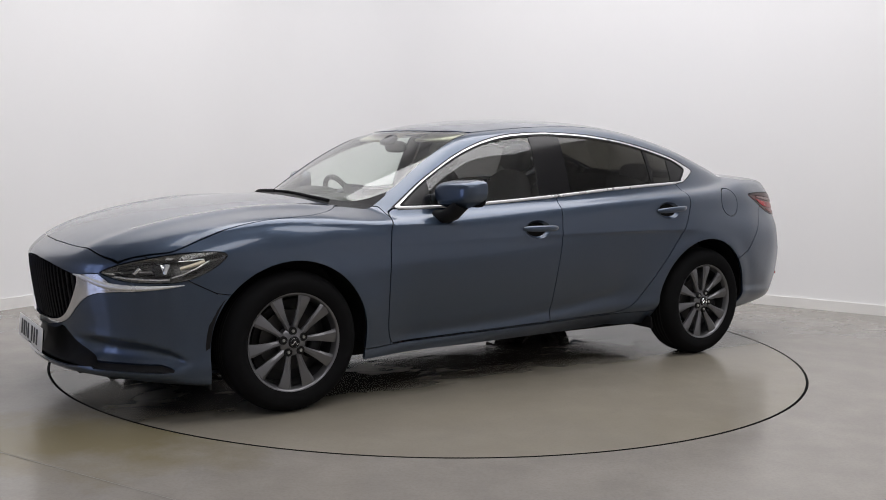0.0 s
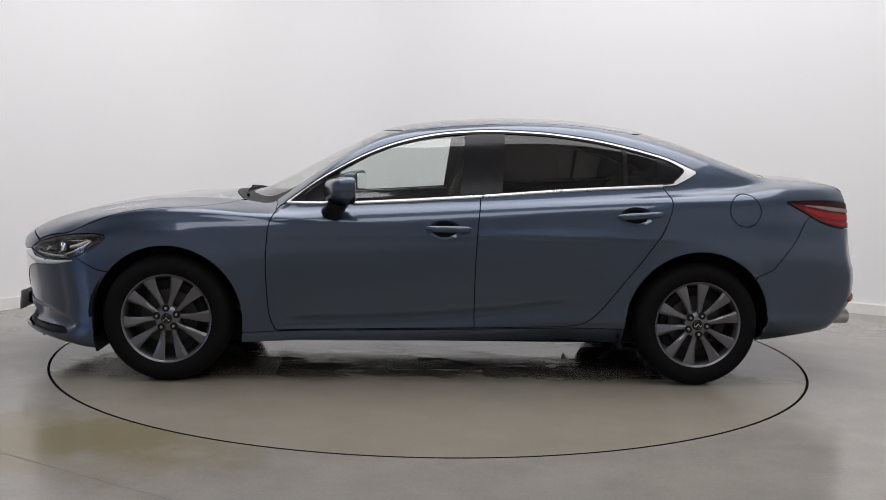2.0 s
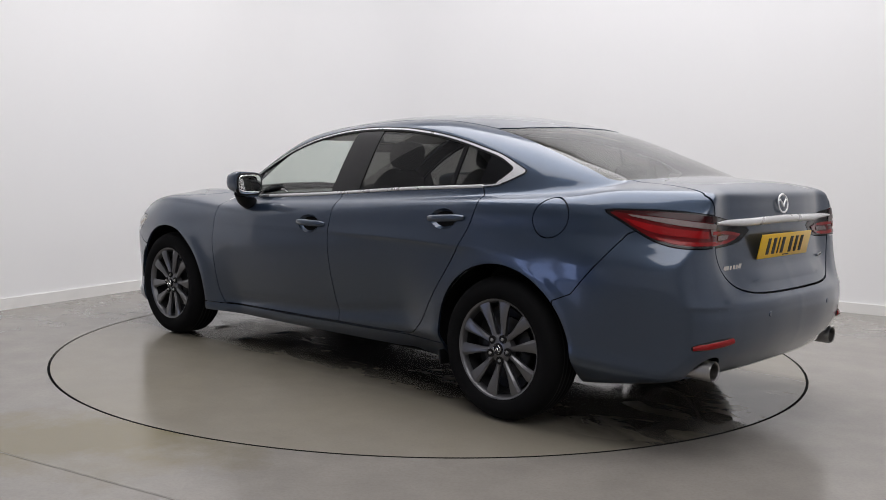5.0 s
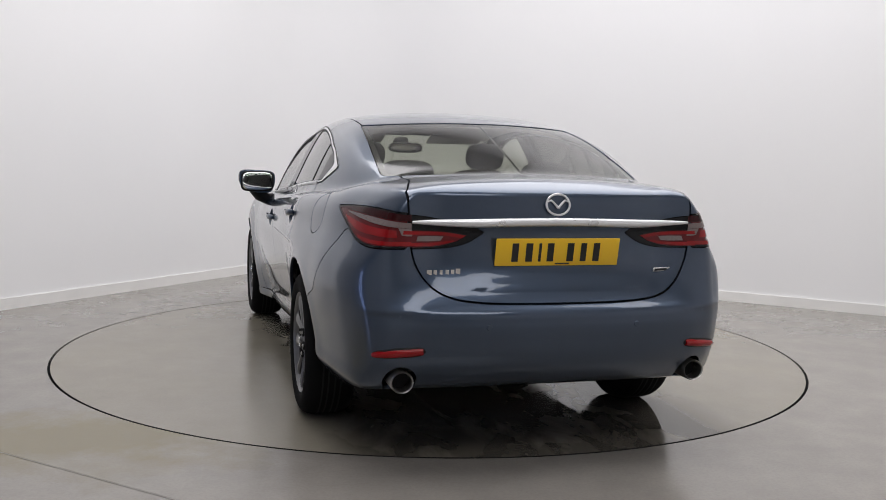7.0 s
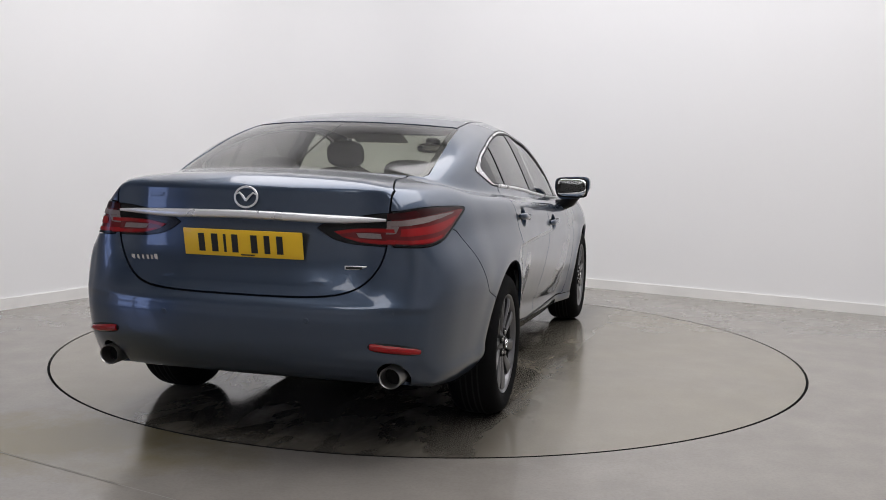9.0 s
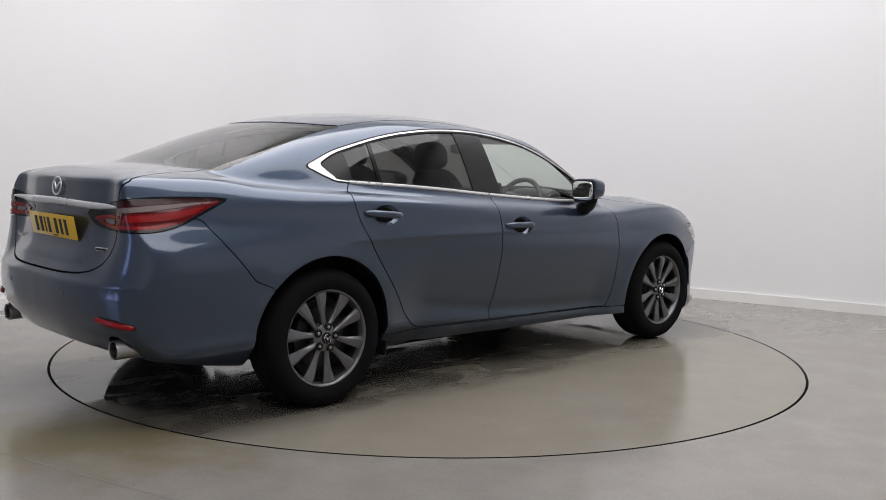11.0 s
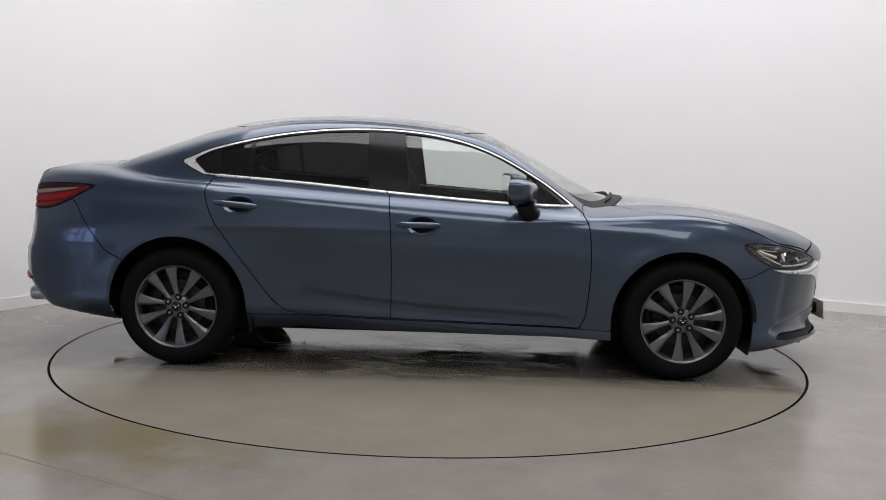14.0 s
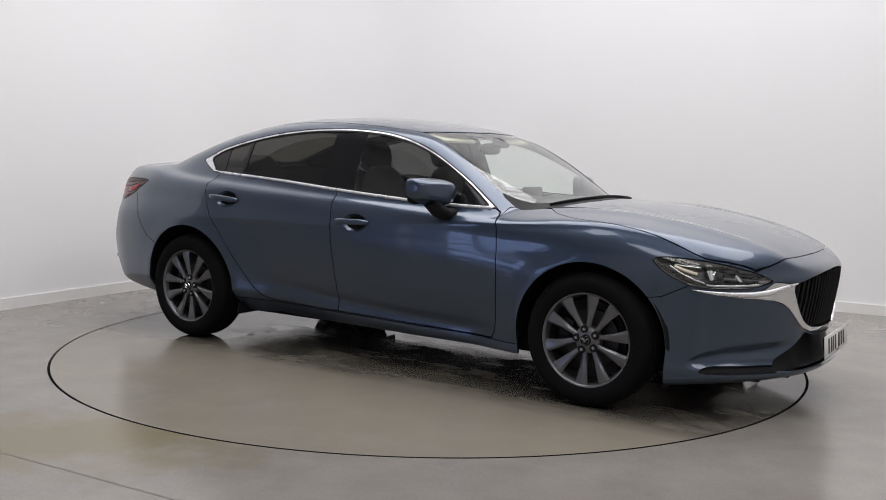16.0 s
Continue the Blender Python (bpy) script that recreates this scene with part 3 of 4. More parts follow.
NOSE = np.array([(1.70, 0.0), (1.64, 0.574), (1.706, 0.575), (1.78, 0.585), (1.89, 0.64), (2.0, 0.70), (2.10, 0.79), (2.6, 0.85), (2.6, 0.0)])
DOOR_F = np.concatenate([loop([(0.845, 0.928), (0.888, 0.84), (0.901, 0.69), (0.90, 0.54), (0.886, 0.36), (0.86, 0.285), (0.845, 0.271)], 4, False),
                         np.array([(0.3, 0.282), (-0.21, 0.292)]),
                         loop([(-0.207, 0.356), (-0.202, 0.555), (-0.204, 0.705), (-0.212, 0.857), (-0.228, 0.998)], 3, False),
                         np.array([(-0.23, 1.03), (0.4, 0.99), (0.74, 0.965), (0.795, 0.952), (0.82, 0.945)])])
DOOR_R = np.concatenate([np.array([(-0.23, 1.03)]), loop([(-0.228, 0.998), (-0.212, 0.857), (-0.204, 0.705), (-0.202, 0.555), (-0.207, 0.356)], 3, False),
                         np.array([(-0.21, 0.292), (-0.5, 0.298)]),
                         loop([(-0.69, 0.302), (-0.77, 0.312), (-0.825, 0.338), (-0.893, 0.405), (-0.99, 0.54), (-1.106, 0.694), (-1.207, 0.848), (-1.25, 0.965), (-1.245, 1.03), (-1.21, 1.078)], 4, False),
                         np.array([(-1.18, 1.10), (-0.7, 1.07)])])
TAILLAMP = np.concatenate([loop([(1.90, 0.990), (1.71, 1.002), (1.55, 1.012), (1.38, 1.014), (1.20, 1.010), (1.137, 1.003)], 4, False),
                           loop([(1.16, 0.992), (1.243, 0.954), (1.371, 0.896), (1.45, 0.874), (1.55, 0.862), (1.715, 0.862), (1.90, 0.862)], 4, False)])
LAMP_LID = np.concatenate([np.array([(1.72, 0.862), (1.72, 0.998)]), loop([(1.80, 0.988), (1.90, 0.970), (2.02, 0.948)], 4, False), loop([(2.06, 0.925), (1.99, 0.885), (1.90, 0.866), (1.80, 0.862)], 4, False)])
LID_BACK = np.concatenate([np.array([(0.60, 1.5), (-0.1, 1.5), (-0.1, 0.657)]), loop([(0.0, 0.657), (0.18, 0.658), (0.33, 0.663), (0.43, 0.677), (0.50, 0.708), (0.552, 0.765), (0.583, 0.84), (0.595, 0.95), (0.60, 1.04)], 5, False)])
TAIL = np.array([(-1.72, 0.0), (-1.72, 0.60), (-1.815, 0.640), (-1.862, 0.698), (-1.945, 0.801), (-2.026, 0.911), (-2.085, 0.935), (-2.7, 0.935), (-2.7, 0.0)])


def in_side(poly):
    return lambda x, y, z: poly_dist(x, z, poly)


def in_top(poly, floor_z=0.7):
    return lambda x, y, z: np.maximum(poly_dist(x, np.abs(y), poly), floor_z - z)


def in_corner(poly, way):
    shift = 0.035 if way < 0 else 0.0
    return lambda x, y, z: np.maximum(poly_dist(way * x - y + shift, z, poly), 1.2 - way * x)


def in_front(poly):
    return lambda x, y, z: np.maximum(poly_dist(y, z, poly), 1.9 - x)


def arch(ax, r):
    return lambda x, y, z: np.maximum(np.hypot(x - ax, (z - HUB_Z + (0.006 if ax > 0 else -0.006)) * np.where(z > HUB_Z, 1.0, 0.55)) - r, 0.55 - y)


def lid_region(x, y, z):
    top = spl(x, (-2.35, -2.30, -2.2, -2.02, -1.9, -1.7), (0.60, 0.60, 0.575, 0.53, 0.53, 0.55))
    high = np.where((z > 1.035) & (x > -2.265), y - top, -9.0)
    return np.maximum(np.maximum(poly_dist(y, z, LID_BACK), high), x + 1.80)


skin_half, _ = cut(skin_mesh(0.017), lambda x, y, z: -y)
skin_half = (skin_half[0] * np.where(np.abs(skin_half[0]) < 1e-4, 0, 1), skin_half[1])
rest = skin_half
for axle in (AXLE_F, AXLE_R):
    _, rest = cut(rest, arch(axle, ARCH_R))
_, rest = cut(rest, lambda x, y, z: np.maximum(z - 0.212, np.abs(x) - 1.6))
side_window, rest = take(rest, in_side(DLO_OUT), 0.0)
screen, rest = take(rest, in_top(SCREEN, 0.85), 0.004)
backlight, rest = take(rest, in_top(BACKLIGHT, 0.9), 0.004)
shell = rest
for fn in (in_corner(HEADLAMP, 1), in_front(GRILLE), in_front(INTAKE), in_corner(SLOT, 1)):
    _, shell = cut(shell, fn)
_, shell = cut(shell, lambda x, y, z: np.maximum(np.hypot(y - 0.622, (z - 0.345) * 0.9) - 0.062, x + 2.0))
hood, rest = take(rest, in_top(HOOD, 0.685), 0.005)
cowl, rest = take(rest, in_top(COWL, 0.85), 0.003)
headlamp, rest = take(rest, in_corner(HEADLAMP, 1), 0.004)
grille, rest = take(rest, in_front(GRILLE), 0.0)
wing, rest = take(rest, in_corner(WING, 1), 0.003)
intake, rest = take(rest, in_front(INTAKE), 0.0)
slot, rest = take(rest, in_corner(SLOT, 1), 0.0)
tail_lamp, rest = take(rest, lambda x, y, z: np.maximum(in_corner(TAILLAMP, -1)(x, y, z), 0.603 - y), 0.004)
lid, rest = take(rest, lid_region, 0.008)
lid_lamp, lid = take(lid, in_corner(LAMP_LID, -1), 0.003)
rear_bumper, rest = take(rest, in_side(TAIL), 0.005)
_, rear_bumper = cut(rear_bumper, lambda x, y, z: np.maximum(np.hypot(y - 0.622, (z - 0.345) * 0.9) - 0.062, x + 2.0))
front_bumper, rest = take(rest, in_side(NOSE), 0.005)
front_door, rest = take(rest, in_side(DOOR_F), 0.0055)
rear_door, rest = take(rest, in_side(DOOR_R), 0.0055)
roof, rest = take(rest, lambda x, y, z: np.maximum(np.maximum(y - 0.548, 1.2 - z), np.maximum(x - 0.6, -1.5 - x)), 0.007)
sill, rest = take(rest, lambda x, y, z: np.maximum(z - (0.281 - 0.018 * x), np.abs(x) - 1.10), 0.005)
front_wing, side_frame = take(rest, lambda x, y, z: np.maximum(0.86 + 0.0 * z - x, z - 0.952), 0.004)

# the middle panels
for name, piece, mat, label in (("bonnet", hood, M_PAINT, ""), ("roof", roof, M_PAINT, ""), ("boot_lid", lid, M_PAINT, ""),
                                ("front_bumper", front_bumper, M_PAINT, ""), ("rear_bumper", rear_bumper, M_PAINT, ""),
                                ("cowl_panel", cowl, M_BLACK, "black plastic panel under the windscreen"),
                                ("windscreen", screen, M_SCREEN, ""), ("rear_window", backlight, M_BACKLIGHT, "")):
    pane = mat in (M_SCREEN, M_BACKLIGHT)
    ob = put(name, panel_mesh(name, both_sides(piece), mat, thick=0.0 if pane else 0.014, lift=-0.003 if pane else 0.0), car, label)
boot_lid, rear_bumper_ob, front_bumper_ob = [next(o for o in car.children if o.name == k) for k in ("boot_lid", "rear_bumper", "front_bumper")]

# an inner shell, so that shut lines open on darkness
V, T = both_sides(shell)
g = skin_normal(V)
put("inner_shell", make_mesh("inner_shell", V - 0.017 * g / np.linalg.norm(g, axis=1)[:, None], T, M_INNER), car)

# dark edging round the two screens
for name, piece, fn, width in (("windscreen_edging", screen, in_top(SCREEN, 0.85), 0.022), ("rear_window_edging", backlight, in_top(BACKLIGHT, 0.9), 0.026)):
    _, band = cut(piece, fn, -width)
    put(name, panel_mesh(name, both_sides(band), M_GLOSSBLACK, thick=0.0, lift=-0.006), car, "black printed edge of the glass")

bright, window_in = cut(side_window, lambda x, y, z: -poly_dist(x, z, DLO_IN))
B_PILLAR = [(-0.105, 0.9), (-0.16, 1.40), (-0.372, 1.40), (-0.335, 0.9)]
SAIL = [(0.60, 0.9), (0.60, 1.20), (0.90, 1.2), (0.90, 0.9)]
BACK_PILLAR = [(-1.165, 0.9), (-1.215, 1.40), (-1.5, 1.4), (-1.5, 0.9)]
DIVIDER = [(-1.000, 0.9), (-1.010, 1.4), (-1.035, 1.4), (-1.025, 0.9)]


def door_furniture(side):
    """Doors with their glass, trims, handles and mirrors on one side of the car."""
    rear_tip, strip_all = cut(bright, lambda x, y, z: x + 1.232)
    strip_f, strip_r = cut(strip_all, lambda x, y, z: -(x + 0.243 + (z - 1.1) * 0.08))
    bowls = []
    doors = []
    for name, piece, cx, cz in (("front_door", front_door, -0.035, 0.827), ("rear_door", rear_door, -1.058, 0.916)):
        bowl, piece = take(piece, lambda x, y, z: np.hypot((x - cx) / 0.088, (z - cz) / 0.050) - 1, 0.0)
        door = put(name, panel_mesh(name, piece, M_PAINT, side), car)
        V, T = bowl
        V, T = V.copy(), T
        r = np.hypot((V[:, 0] - cx) / 0.088, (V[:, 2] - cz) / 0.050)
        V[:, 1] -= 0.034 * np.clip(1 - r ** 3, 0, 1)
        V[:, 1] *= side
        put("handle_recess", make_mesh("handle_recess", V, T if side > 0 else T[:, ::-1], M_PAINT), door)
        tilt = 0.0 if name == "front_door" else 0.05
        x0, x1 = cx + 0.100, cx - 0.138
        pts, tap = [], []
        for i in range(17):
            t = i / 16
            x, z = x0 + (x1 - x0) * t, cz + 0.006 + tilt * (0.5 - (1 - t)) * 0.35
            y = float(half_width(np.array(x), np.array(z))) + 0.004 + 0.020 * (1 - abs(2 * t - 1) ** 4)
            pts.append((x, side * y, z))
            tap.append(0.55 + 0.45 * (1 - abs(2 * t - 1) ** 6))
        part("door_handle", tube(pts, 0.017, 12, 0.75, (0, 1, 0), tap), M_PAINT, door)
        doors.append(door)
    fd, rd = doors
    for piece, door, label in ((strip_f, fd, "bright window surround"), (strip_r, rd, "bright window surround"), (rear_tip, car, "bright pointed window trim")):
        put("window_trim", panel_mesh("window_trim", piece, M_BRIGHT, side, 0.012, 0.002), door, label)
    glass_rest = window_in
    split = lambda x, y, z: x + 0.243 + (z - 1.1) * 0.08
    for shape in (SAIL, B_PILLAR, DIVIDER, BACK_PILLAR):
        cover, glass_rest = cut(glass_rest, lambda x, y, z: poly_dist(x, z, shape))
        pieces = [(cover, fd if shape is SAIL else rd)]
        if shape is B_PILLAR:
            back, front = cut(cover, split)
            pieces = [(front, fd), (back, rd)]
        if shape is BACK_PILLAR:
            back, front = cut(cover, lambda x, y, z: x + 1.232)
            pieces = [(front, rd), (back, car)]
        for piece, door in pieces:
            put("pillar_cover", panel_mesh("pillar_cover", piece, M_GLOSSBLACK, side, 0.01, -0.004), door, "black window pillar cover")
    rear_glass, front_glass = cut(glass_rest, lambda x, y, z: x + 0.243)
    small, rear_glass = cut(rear_glass, lambda x, y, z: x + 1.018)
    for name, piece, mat, door in (("door_window", front_glass, M_GLASS, fd), ("door_window", rear_glass, M_PRIVACY, rd), ("quarter_window", small, M_PRIVACY, rd)):
        put(name, panel_mesh(name, piece, mat, side, 0.0, -0.007), door, "dark privacy glass" if mat is M_PRIVACY else "clear side glass")
    # bright belt moulding along the foot of the windows
    for x0, x1, door in ((0.80, -0.232, fd), (-0.244, -1.215, rd)):
        xs = np.linspace(x0, x1, 30)
        zs = spl(xs, (-1.22, -0.681, -0.225, 0.227, 0.467, 0.80), (1.0775, 1.0425, 1.0035, 0.9705, 0.9565, 0.949))
        p = np.stack([xs, np.full(30, 0.81), zs], 1)
        for _ in range(3):
            q = to_skin(p, 2)
            p = np.stack([xs, q[:, 1], zs], 1)
        part("belt_moulding", tube([(a, side * (b + 0.001), c) for a, b, c in p], 0.0088, 8), M_BRIGHT, door, "thin bright belt moulding")
    # dark rubber seals round the window
    band, _ = cut(window_in, lambda x, y, z: -poly_dist(x, z, DLO_IN), 0.008)
    put("window_seal", panel_mesh("window_seal", band, M_BLACK, side, 0.004, -0.001), car, "thin black rubber window seal")
    rim, _ = cut(bright, lambda x, y, z: -poly_dist(x, z, DLO_OUT), 0.0045)
    put("window_seal", panel_mesh("window_seal", rim, M_BLACK, side, 0.004, 0.0035), car, "thin black rubber window seal")
    # mirror
    bm = puffed(0.072, 0.120, 0.074, 5.0, 24, 32)
    for v in bm.verts:
        c = v.co
        if c.x < -0.042:
            c.x = -0.042 + (c.x + 0.042) * 0.12
        k = 1 - 0.26 * max(0, c.x) / 0.072
        low = max(0.0, -c.z) / 0.078
        c.z = c.z * k * (1 - 0.42 * low * max(0.0, c.y) / 0.128) + 0.05 * c.y
        c.y *= 1 - 0.20 * low
        c.x += -0.30 * c.y
    mirror = part("door_mirror", bm, M_PAINT, fd, m=Matrix.Diagonal((1, side, 1, 1)).to_4x4() @ pose(0.510, 0.930, 1.022) if side > 0 else Matrix.Diagonal((1, -1, 1, 1)) @ pose(0.510, 0.930, 1.022))
    flip = Matrix.Diagonal((1, side, 1, 1))
    bm = puffed(0.005, 0.100, 0.056, 5)
    part("mirror_glass", bm, M_MIRROR, mirror, "silvered mirror glass", m=flip @ pose(0.460, 0.930, 1.024, 0, 0, 16))
    bm = puffed(0.010, 0.112, 0.066, 5)
    part("mirror_rim", bm, M_BLACK, mirror, "black rim", m=flip @ pose(0.468, 0.930, 1.024, 0, 0, 16))
    bm = tube([(0.585, 0.80, 0.905), (0.565, 0.86, 0.905), (0.54, 0.90, 0.928), (0.520, 0.935, 0.975)], 0.056, 12, 0.78, (0, 0, 1), [0.75, 0.85, 0.95, 1.0])
    part("mirror_foot", bm, M_BLACK, mirror, "black plastic mirror foot", m=flip)
    bm = tube([(0.580, 0.90, 1.035), (0.552, 0.98, 1.04), (0.515, 1.040, 1.046)], 0.006, 8)
    part("indicator", bm, M_CLEARLAMP, mirror, m=flip)
    # wings, frame, sill
    put("front_wing", panel_mesh("front_wing", front_wing, M_PAINT, side), car)
    sf = side_frame
    if side > 0:
        flap, sf = take(side_frame, lambda x, y, z: np.hypot(x + 1.662, z - 0.957) - 0.088, 0.005)
        put("fuel_flap", panel_mesh("fuel_flap", flap, M_PAINT, side), car)
    put("body_side", panel_mesh("body_side", sf, M_PAINT, side), car)
    put("sill", panel_mesh("sill", sill, M_PAINT, side), car)
    # lamps at the front
    lamp = put("headlamp", panel_mesh("headlamp", headlamp, M_LENS, side, 0.0, -0.002), car, "clear headlamp with a projector inside")
    lamp.visible_shadow = False
    V, T = headlamp
    g = skin_normal(V)
    n = g / np.linalg.norm(g, axis=1)[:, None]
    d = poly_dist(V[:, 0] - V[:, 1], V[:, 2], HEADLAMP)
    deep = 0.006 + 0.055 * step01(-d, 0.0, 0.035)
    V = (V - n * deep[:, None]) * [1, side, 1]
    put("lamp_housing", make_mesh("lamp_housing", V, T if side > 0 else T[:, ::-1], M_LAMPDARK), lamp, "dark lamp bowl")

    def on_front(q, z, inset):
        """The place on the skin at the front corner, by its diagonal and height."""
        y = np.linspace(0.0, 0.95, 400)
        x = q + y
        f = skin(x, y, np.full_like(x, z))
        i = int(np.argmax(f > 0))
        p = np.array([[x[i], y[i], z]])
        p = to_skin(p)
        nn = skin_normal(p)
        p = p - inset * nn / np.linalg.norm(nn)
        return p[0] * [1, side, 1]

    def rod(name, stations, inset, radius, mat, flat=1.0):
        part(name, tube([on_front(q, z, inset) for q, z in stations], radius, 10, flat, (0, 0, 1)), mat, lamp)

    part("grille_wing", tube([on_front(q, z, 0.0) for q, z in [(1.09, 0.626), (1.17, 0.618), (1.25, 0.611), (1.33, 0.607), (1.41, 0.605), (1.49, 0.605), (1.57, 0.608), (1.65, 0.617), (1.72, 0.631), (1.80, 0.645), (1.86, 0.651)]], 0.013, 10, 1.0, (0, 0, 1), [0.15, 0.45, 0.7, 0.85, 1, 1.05, 1.15, 1.1, 0.9, 0.6, 0.2]), M_BRIGHT, front_bumper_ob, "bright strip under the headlamp")
    rod("light_guide", [(1.55, 0.650), (1.47, 0.645), (1.36, 0.642), (1.25, 0.642), (1.18, 0.647)], 0.014, 0.007, M_REFLECTOR)
    rod("light_guide", [(1.17, 0.655), (1.10, 0.672), (1.02, 0.702), (0.96, 0.735)], 0.016, 0.005, M_REFLECTOR)
    rod("lamp_blade", [(1.52, 0.690), (1.40, 0.706), (1.30, 0.720)], 0.024, 0.013, M_GLOSSBLACK, 0.6)
    rod("lamp_blade", [(1.22, 0.672), (1.215, 0.695), (1.21, 0.722)], 0.022, 0.020, M_CHROME, 0.7)
    rod("lamp_blade", [(1.42, 0.668), (1.40, 0.682), (1.38, 0.698)], 0.026, 0.016, M_CHROME, 0.7)
    rod("lamp_blade", [(1.55, 0.662), (1.40, 0.656), (1.25, 0.654), (1.15, 0.664)], 0.020, 0.007, M_GLOSSBLACK, 0.7)
    rod("lamp_blade", [(1.12, 0.700), (1.05, 0.715), (0.985, 0.735)], 0.020, 0.016, M_CREAM, 0.5)
    rod("lamp_blade", [(1.50, 0.668), (1.38, 0.676), (1.30, 0.680)], 0.030, 0.010, M_STEEL, 0.5)
    rod("lamp_blade", [(1.14, 0.735), (1.06, 0.738), (0.99, 0.745)], 0.018, 0.006, M_REFLECTOR, 0.5)
    for q in (1.27,):
        c = on_front(q, 0.692, 0.032)
        bm = puffed(0.024, 0.024, 0.024, 2.0)
        part("projector_lens", bm, M_GLOSSBLACK, lamp, m=Matrix.Translation(c))
        bm = lathe([(0.025, -0.02), (0.034, 0.0), (0.031, 0.008), (0.024, 0.0)], 28)
        part("projector_ring", bm, M_CHROME, lamp, m=Matrix.Translation(c) @ pose(0, 0, 0, 0, 90, 0) @ pose(0, 0, 0, 35 * -side, 0, 0))
    # lamps at the rear
    def on_back(q, z, inset):
        """The places on the skin at the rear corner, by their diagonals and heights."""
        q, z, inset = (np.atleast_1d(np.asarray(v, float)) for v in (q, z, inset))
        y = np.linspace(0.0, 0.95, 300)[None, :] + 0 * q[:, None]
        x = 0.035 - q[:, None] - y
        i = np.argmax(skin(x, y, z[:, None] + 0 * y) > 0, 1)
        r = np.arange(len(q))
        p = to_skin(np.stack([x[r, i], y[r, i], z], 1))
        nn = skin_normal(p)
        return (p - inset[:, None] * nn / np.linalg.norm(nn, axis=1)[:, None]) * [1, side, 1]

    def lens(name, upper, lower, lift, mat, parent, label):
        """A raised strip of lens between two lines on the rear corner, with turned-in edges."""
        n, k = 28, 5
        ts = np.linspace(0, 1, n)
        line = lambda pts: np.stack([spl(ts, np.linspace(0, 1, len(pts)), [p[i] for p in pts]) for i in (0, 1)], 1)
        up, lo = line(upper), line(lower)
        bm = bmesh.new()
        rows = []
        for j in range(k):
            f = (0.0, 0.0, 0.5, 1.0, 1.0)[j]
            inset = 0.006 if j in (0, k - 1) else -lift
            mid = up * (1 - f) + lo * f
            rows.append([bm.verts.new(v) for v in on_back(mid[:, 0], mid[:, 1], np.full(n, inset))])
        for ra, rb in zip(rows, rows[1:]):
            for i in range(n - 1):
                bm.faces.new((ra[i], ra[i + 1], rb[i + 1], rb[i]))
        return part(name, bm, mat, parent, label, smooth=35)

    tail = put("tail_lamp", panel_mesh("tail_lamp", tail_lamp, M_DEEPRED, side, 0.012, 0.001), car, "red and smoked tail lamp")
    lens("smoked_band", [(1.19, 1.004), (1.38, 1.007), (1.55, 1.004), (1.765, 0.991)], [(1.20, 1.000), (1.38, 0.990), (1.55, 0.979), (1.765, 0.967)], 0.004, M_DARKRED, tail, "smoked dark red band")
    lens("clear_band", [(1.27, 0.990), (1.42, 0.983), (1.56, 0.975), (1.765, 0.961)], [(1.29, 0.984), (1.42, 0.967), (1.56, 0.953), (1.765, 0.941)], 0.005, M_CLEARLAMP, tail, "clear ribbed band")
    lens("clear_band", [(1.715, 0.942), (1.74, 0.941), (1.765, 0.940)], [(1.728, 0.915), (1.745, 0.912), (1.765, 0.911)], 0.005, M_CLEARLAMP, tail, "clear ribbed band")
    lens("red_lens", [(1.25, 0.975), (1.38, 0.956), (1.52, 0.941), (1.705, 0.933)], [(1.31, 0.945), (1.40, 0.922), (1.52, 0.910), (1.71, 0.904)], 0.004, M_REDLENS, tail, "bright red lens")
    lens("red_lens", [(1.41, 0.905), (1.50, 0.894), (1.60, 0.890), (1.765, 0.890)], [(1.43, 0.893), (1.51, 0.880), (1.60, 0.876), (1.765, 0.876)], 0.004, M_REDLENS, tail, "bright red lens")
    lower, _ = cut(tail_lamp, lambda x, y, z: poly_dist(-x - y + 0.035, z, TAILLAMP) * -1, 0.010)
    put("lamp_edge", panel_mesh("lamp_edge", lower, M_GLOSSBLACK, side, 0.004, 0.0022), tail, "black lamp edge")
    inner = put("lid_lamp", panel_mesh("lid_lamp", lid_lamp, M_GLOSSBLACK, side, 0.012, 0.001), boot_lid, "black inner lamp panel")
    lens("deep_lens", [(1.730, 0.934), (1.80, 0.932), (1.90, 0.926), (1.985, 0.914)], [(1.730, 0.870), (1.80, 0.869), (1.87, 0.874), (1.945, 0.892)], 0.003, M_DEEPRED, inner, "deep red lens")
    lens("red_lens", [(1.732, 0.932), (1.80, 0.930), (1.90, 0.924), (1.98, 0.913)], [(1.732, 0.918), (1.80, 0.917), (1.89, 0.913), (1.965, 0.903)], 0.006, M_REDLENS, inner, "bright red lens")
    lens("red_lens", [(1.732, 0.886), (1.80, 0.885), (1.86, 0.887), (1.93, 0.896)], [(1.732, 0.874), (1.80, 0.873), (1.865, 0.877), (1.935, 0.890)], 0.006, M_REDLENS, inner, "bright red lens")
    lens("reversing_lens", [(1.785, 0.911), (1.83, 0.911), (1.885, 0.909)], [(1.780, 0.892), (1.83, 0.891), (1.870, 0.893)], 0.006, M_CLEARLAMP, inner, "clear reversing lens")
    # reflector and tail pipe
    fog = [(1.62, 0.457), (1.655, 0.461), (1.70, 0.465), (1.75, 0.470), (1.81, 0.475), (1.86, 0.479), (1.885, 0.481)]
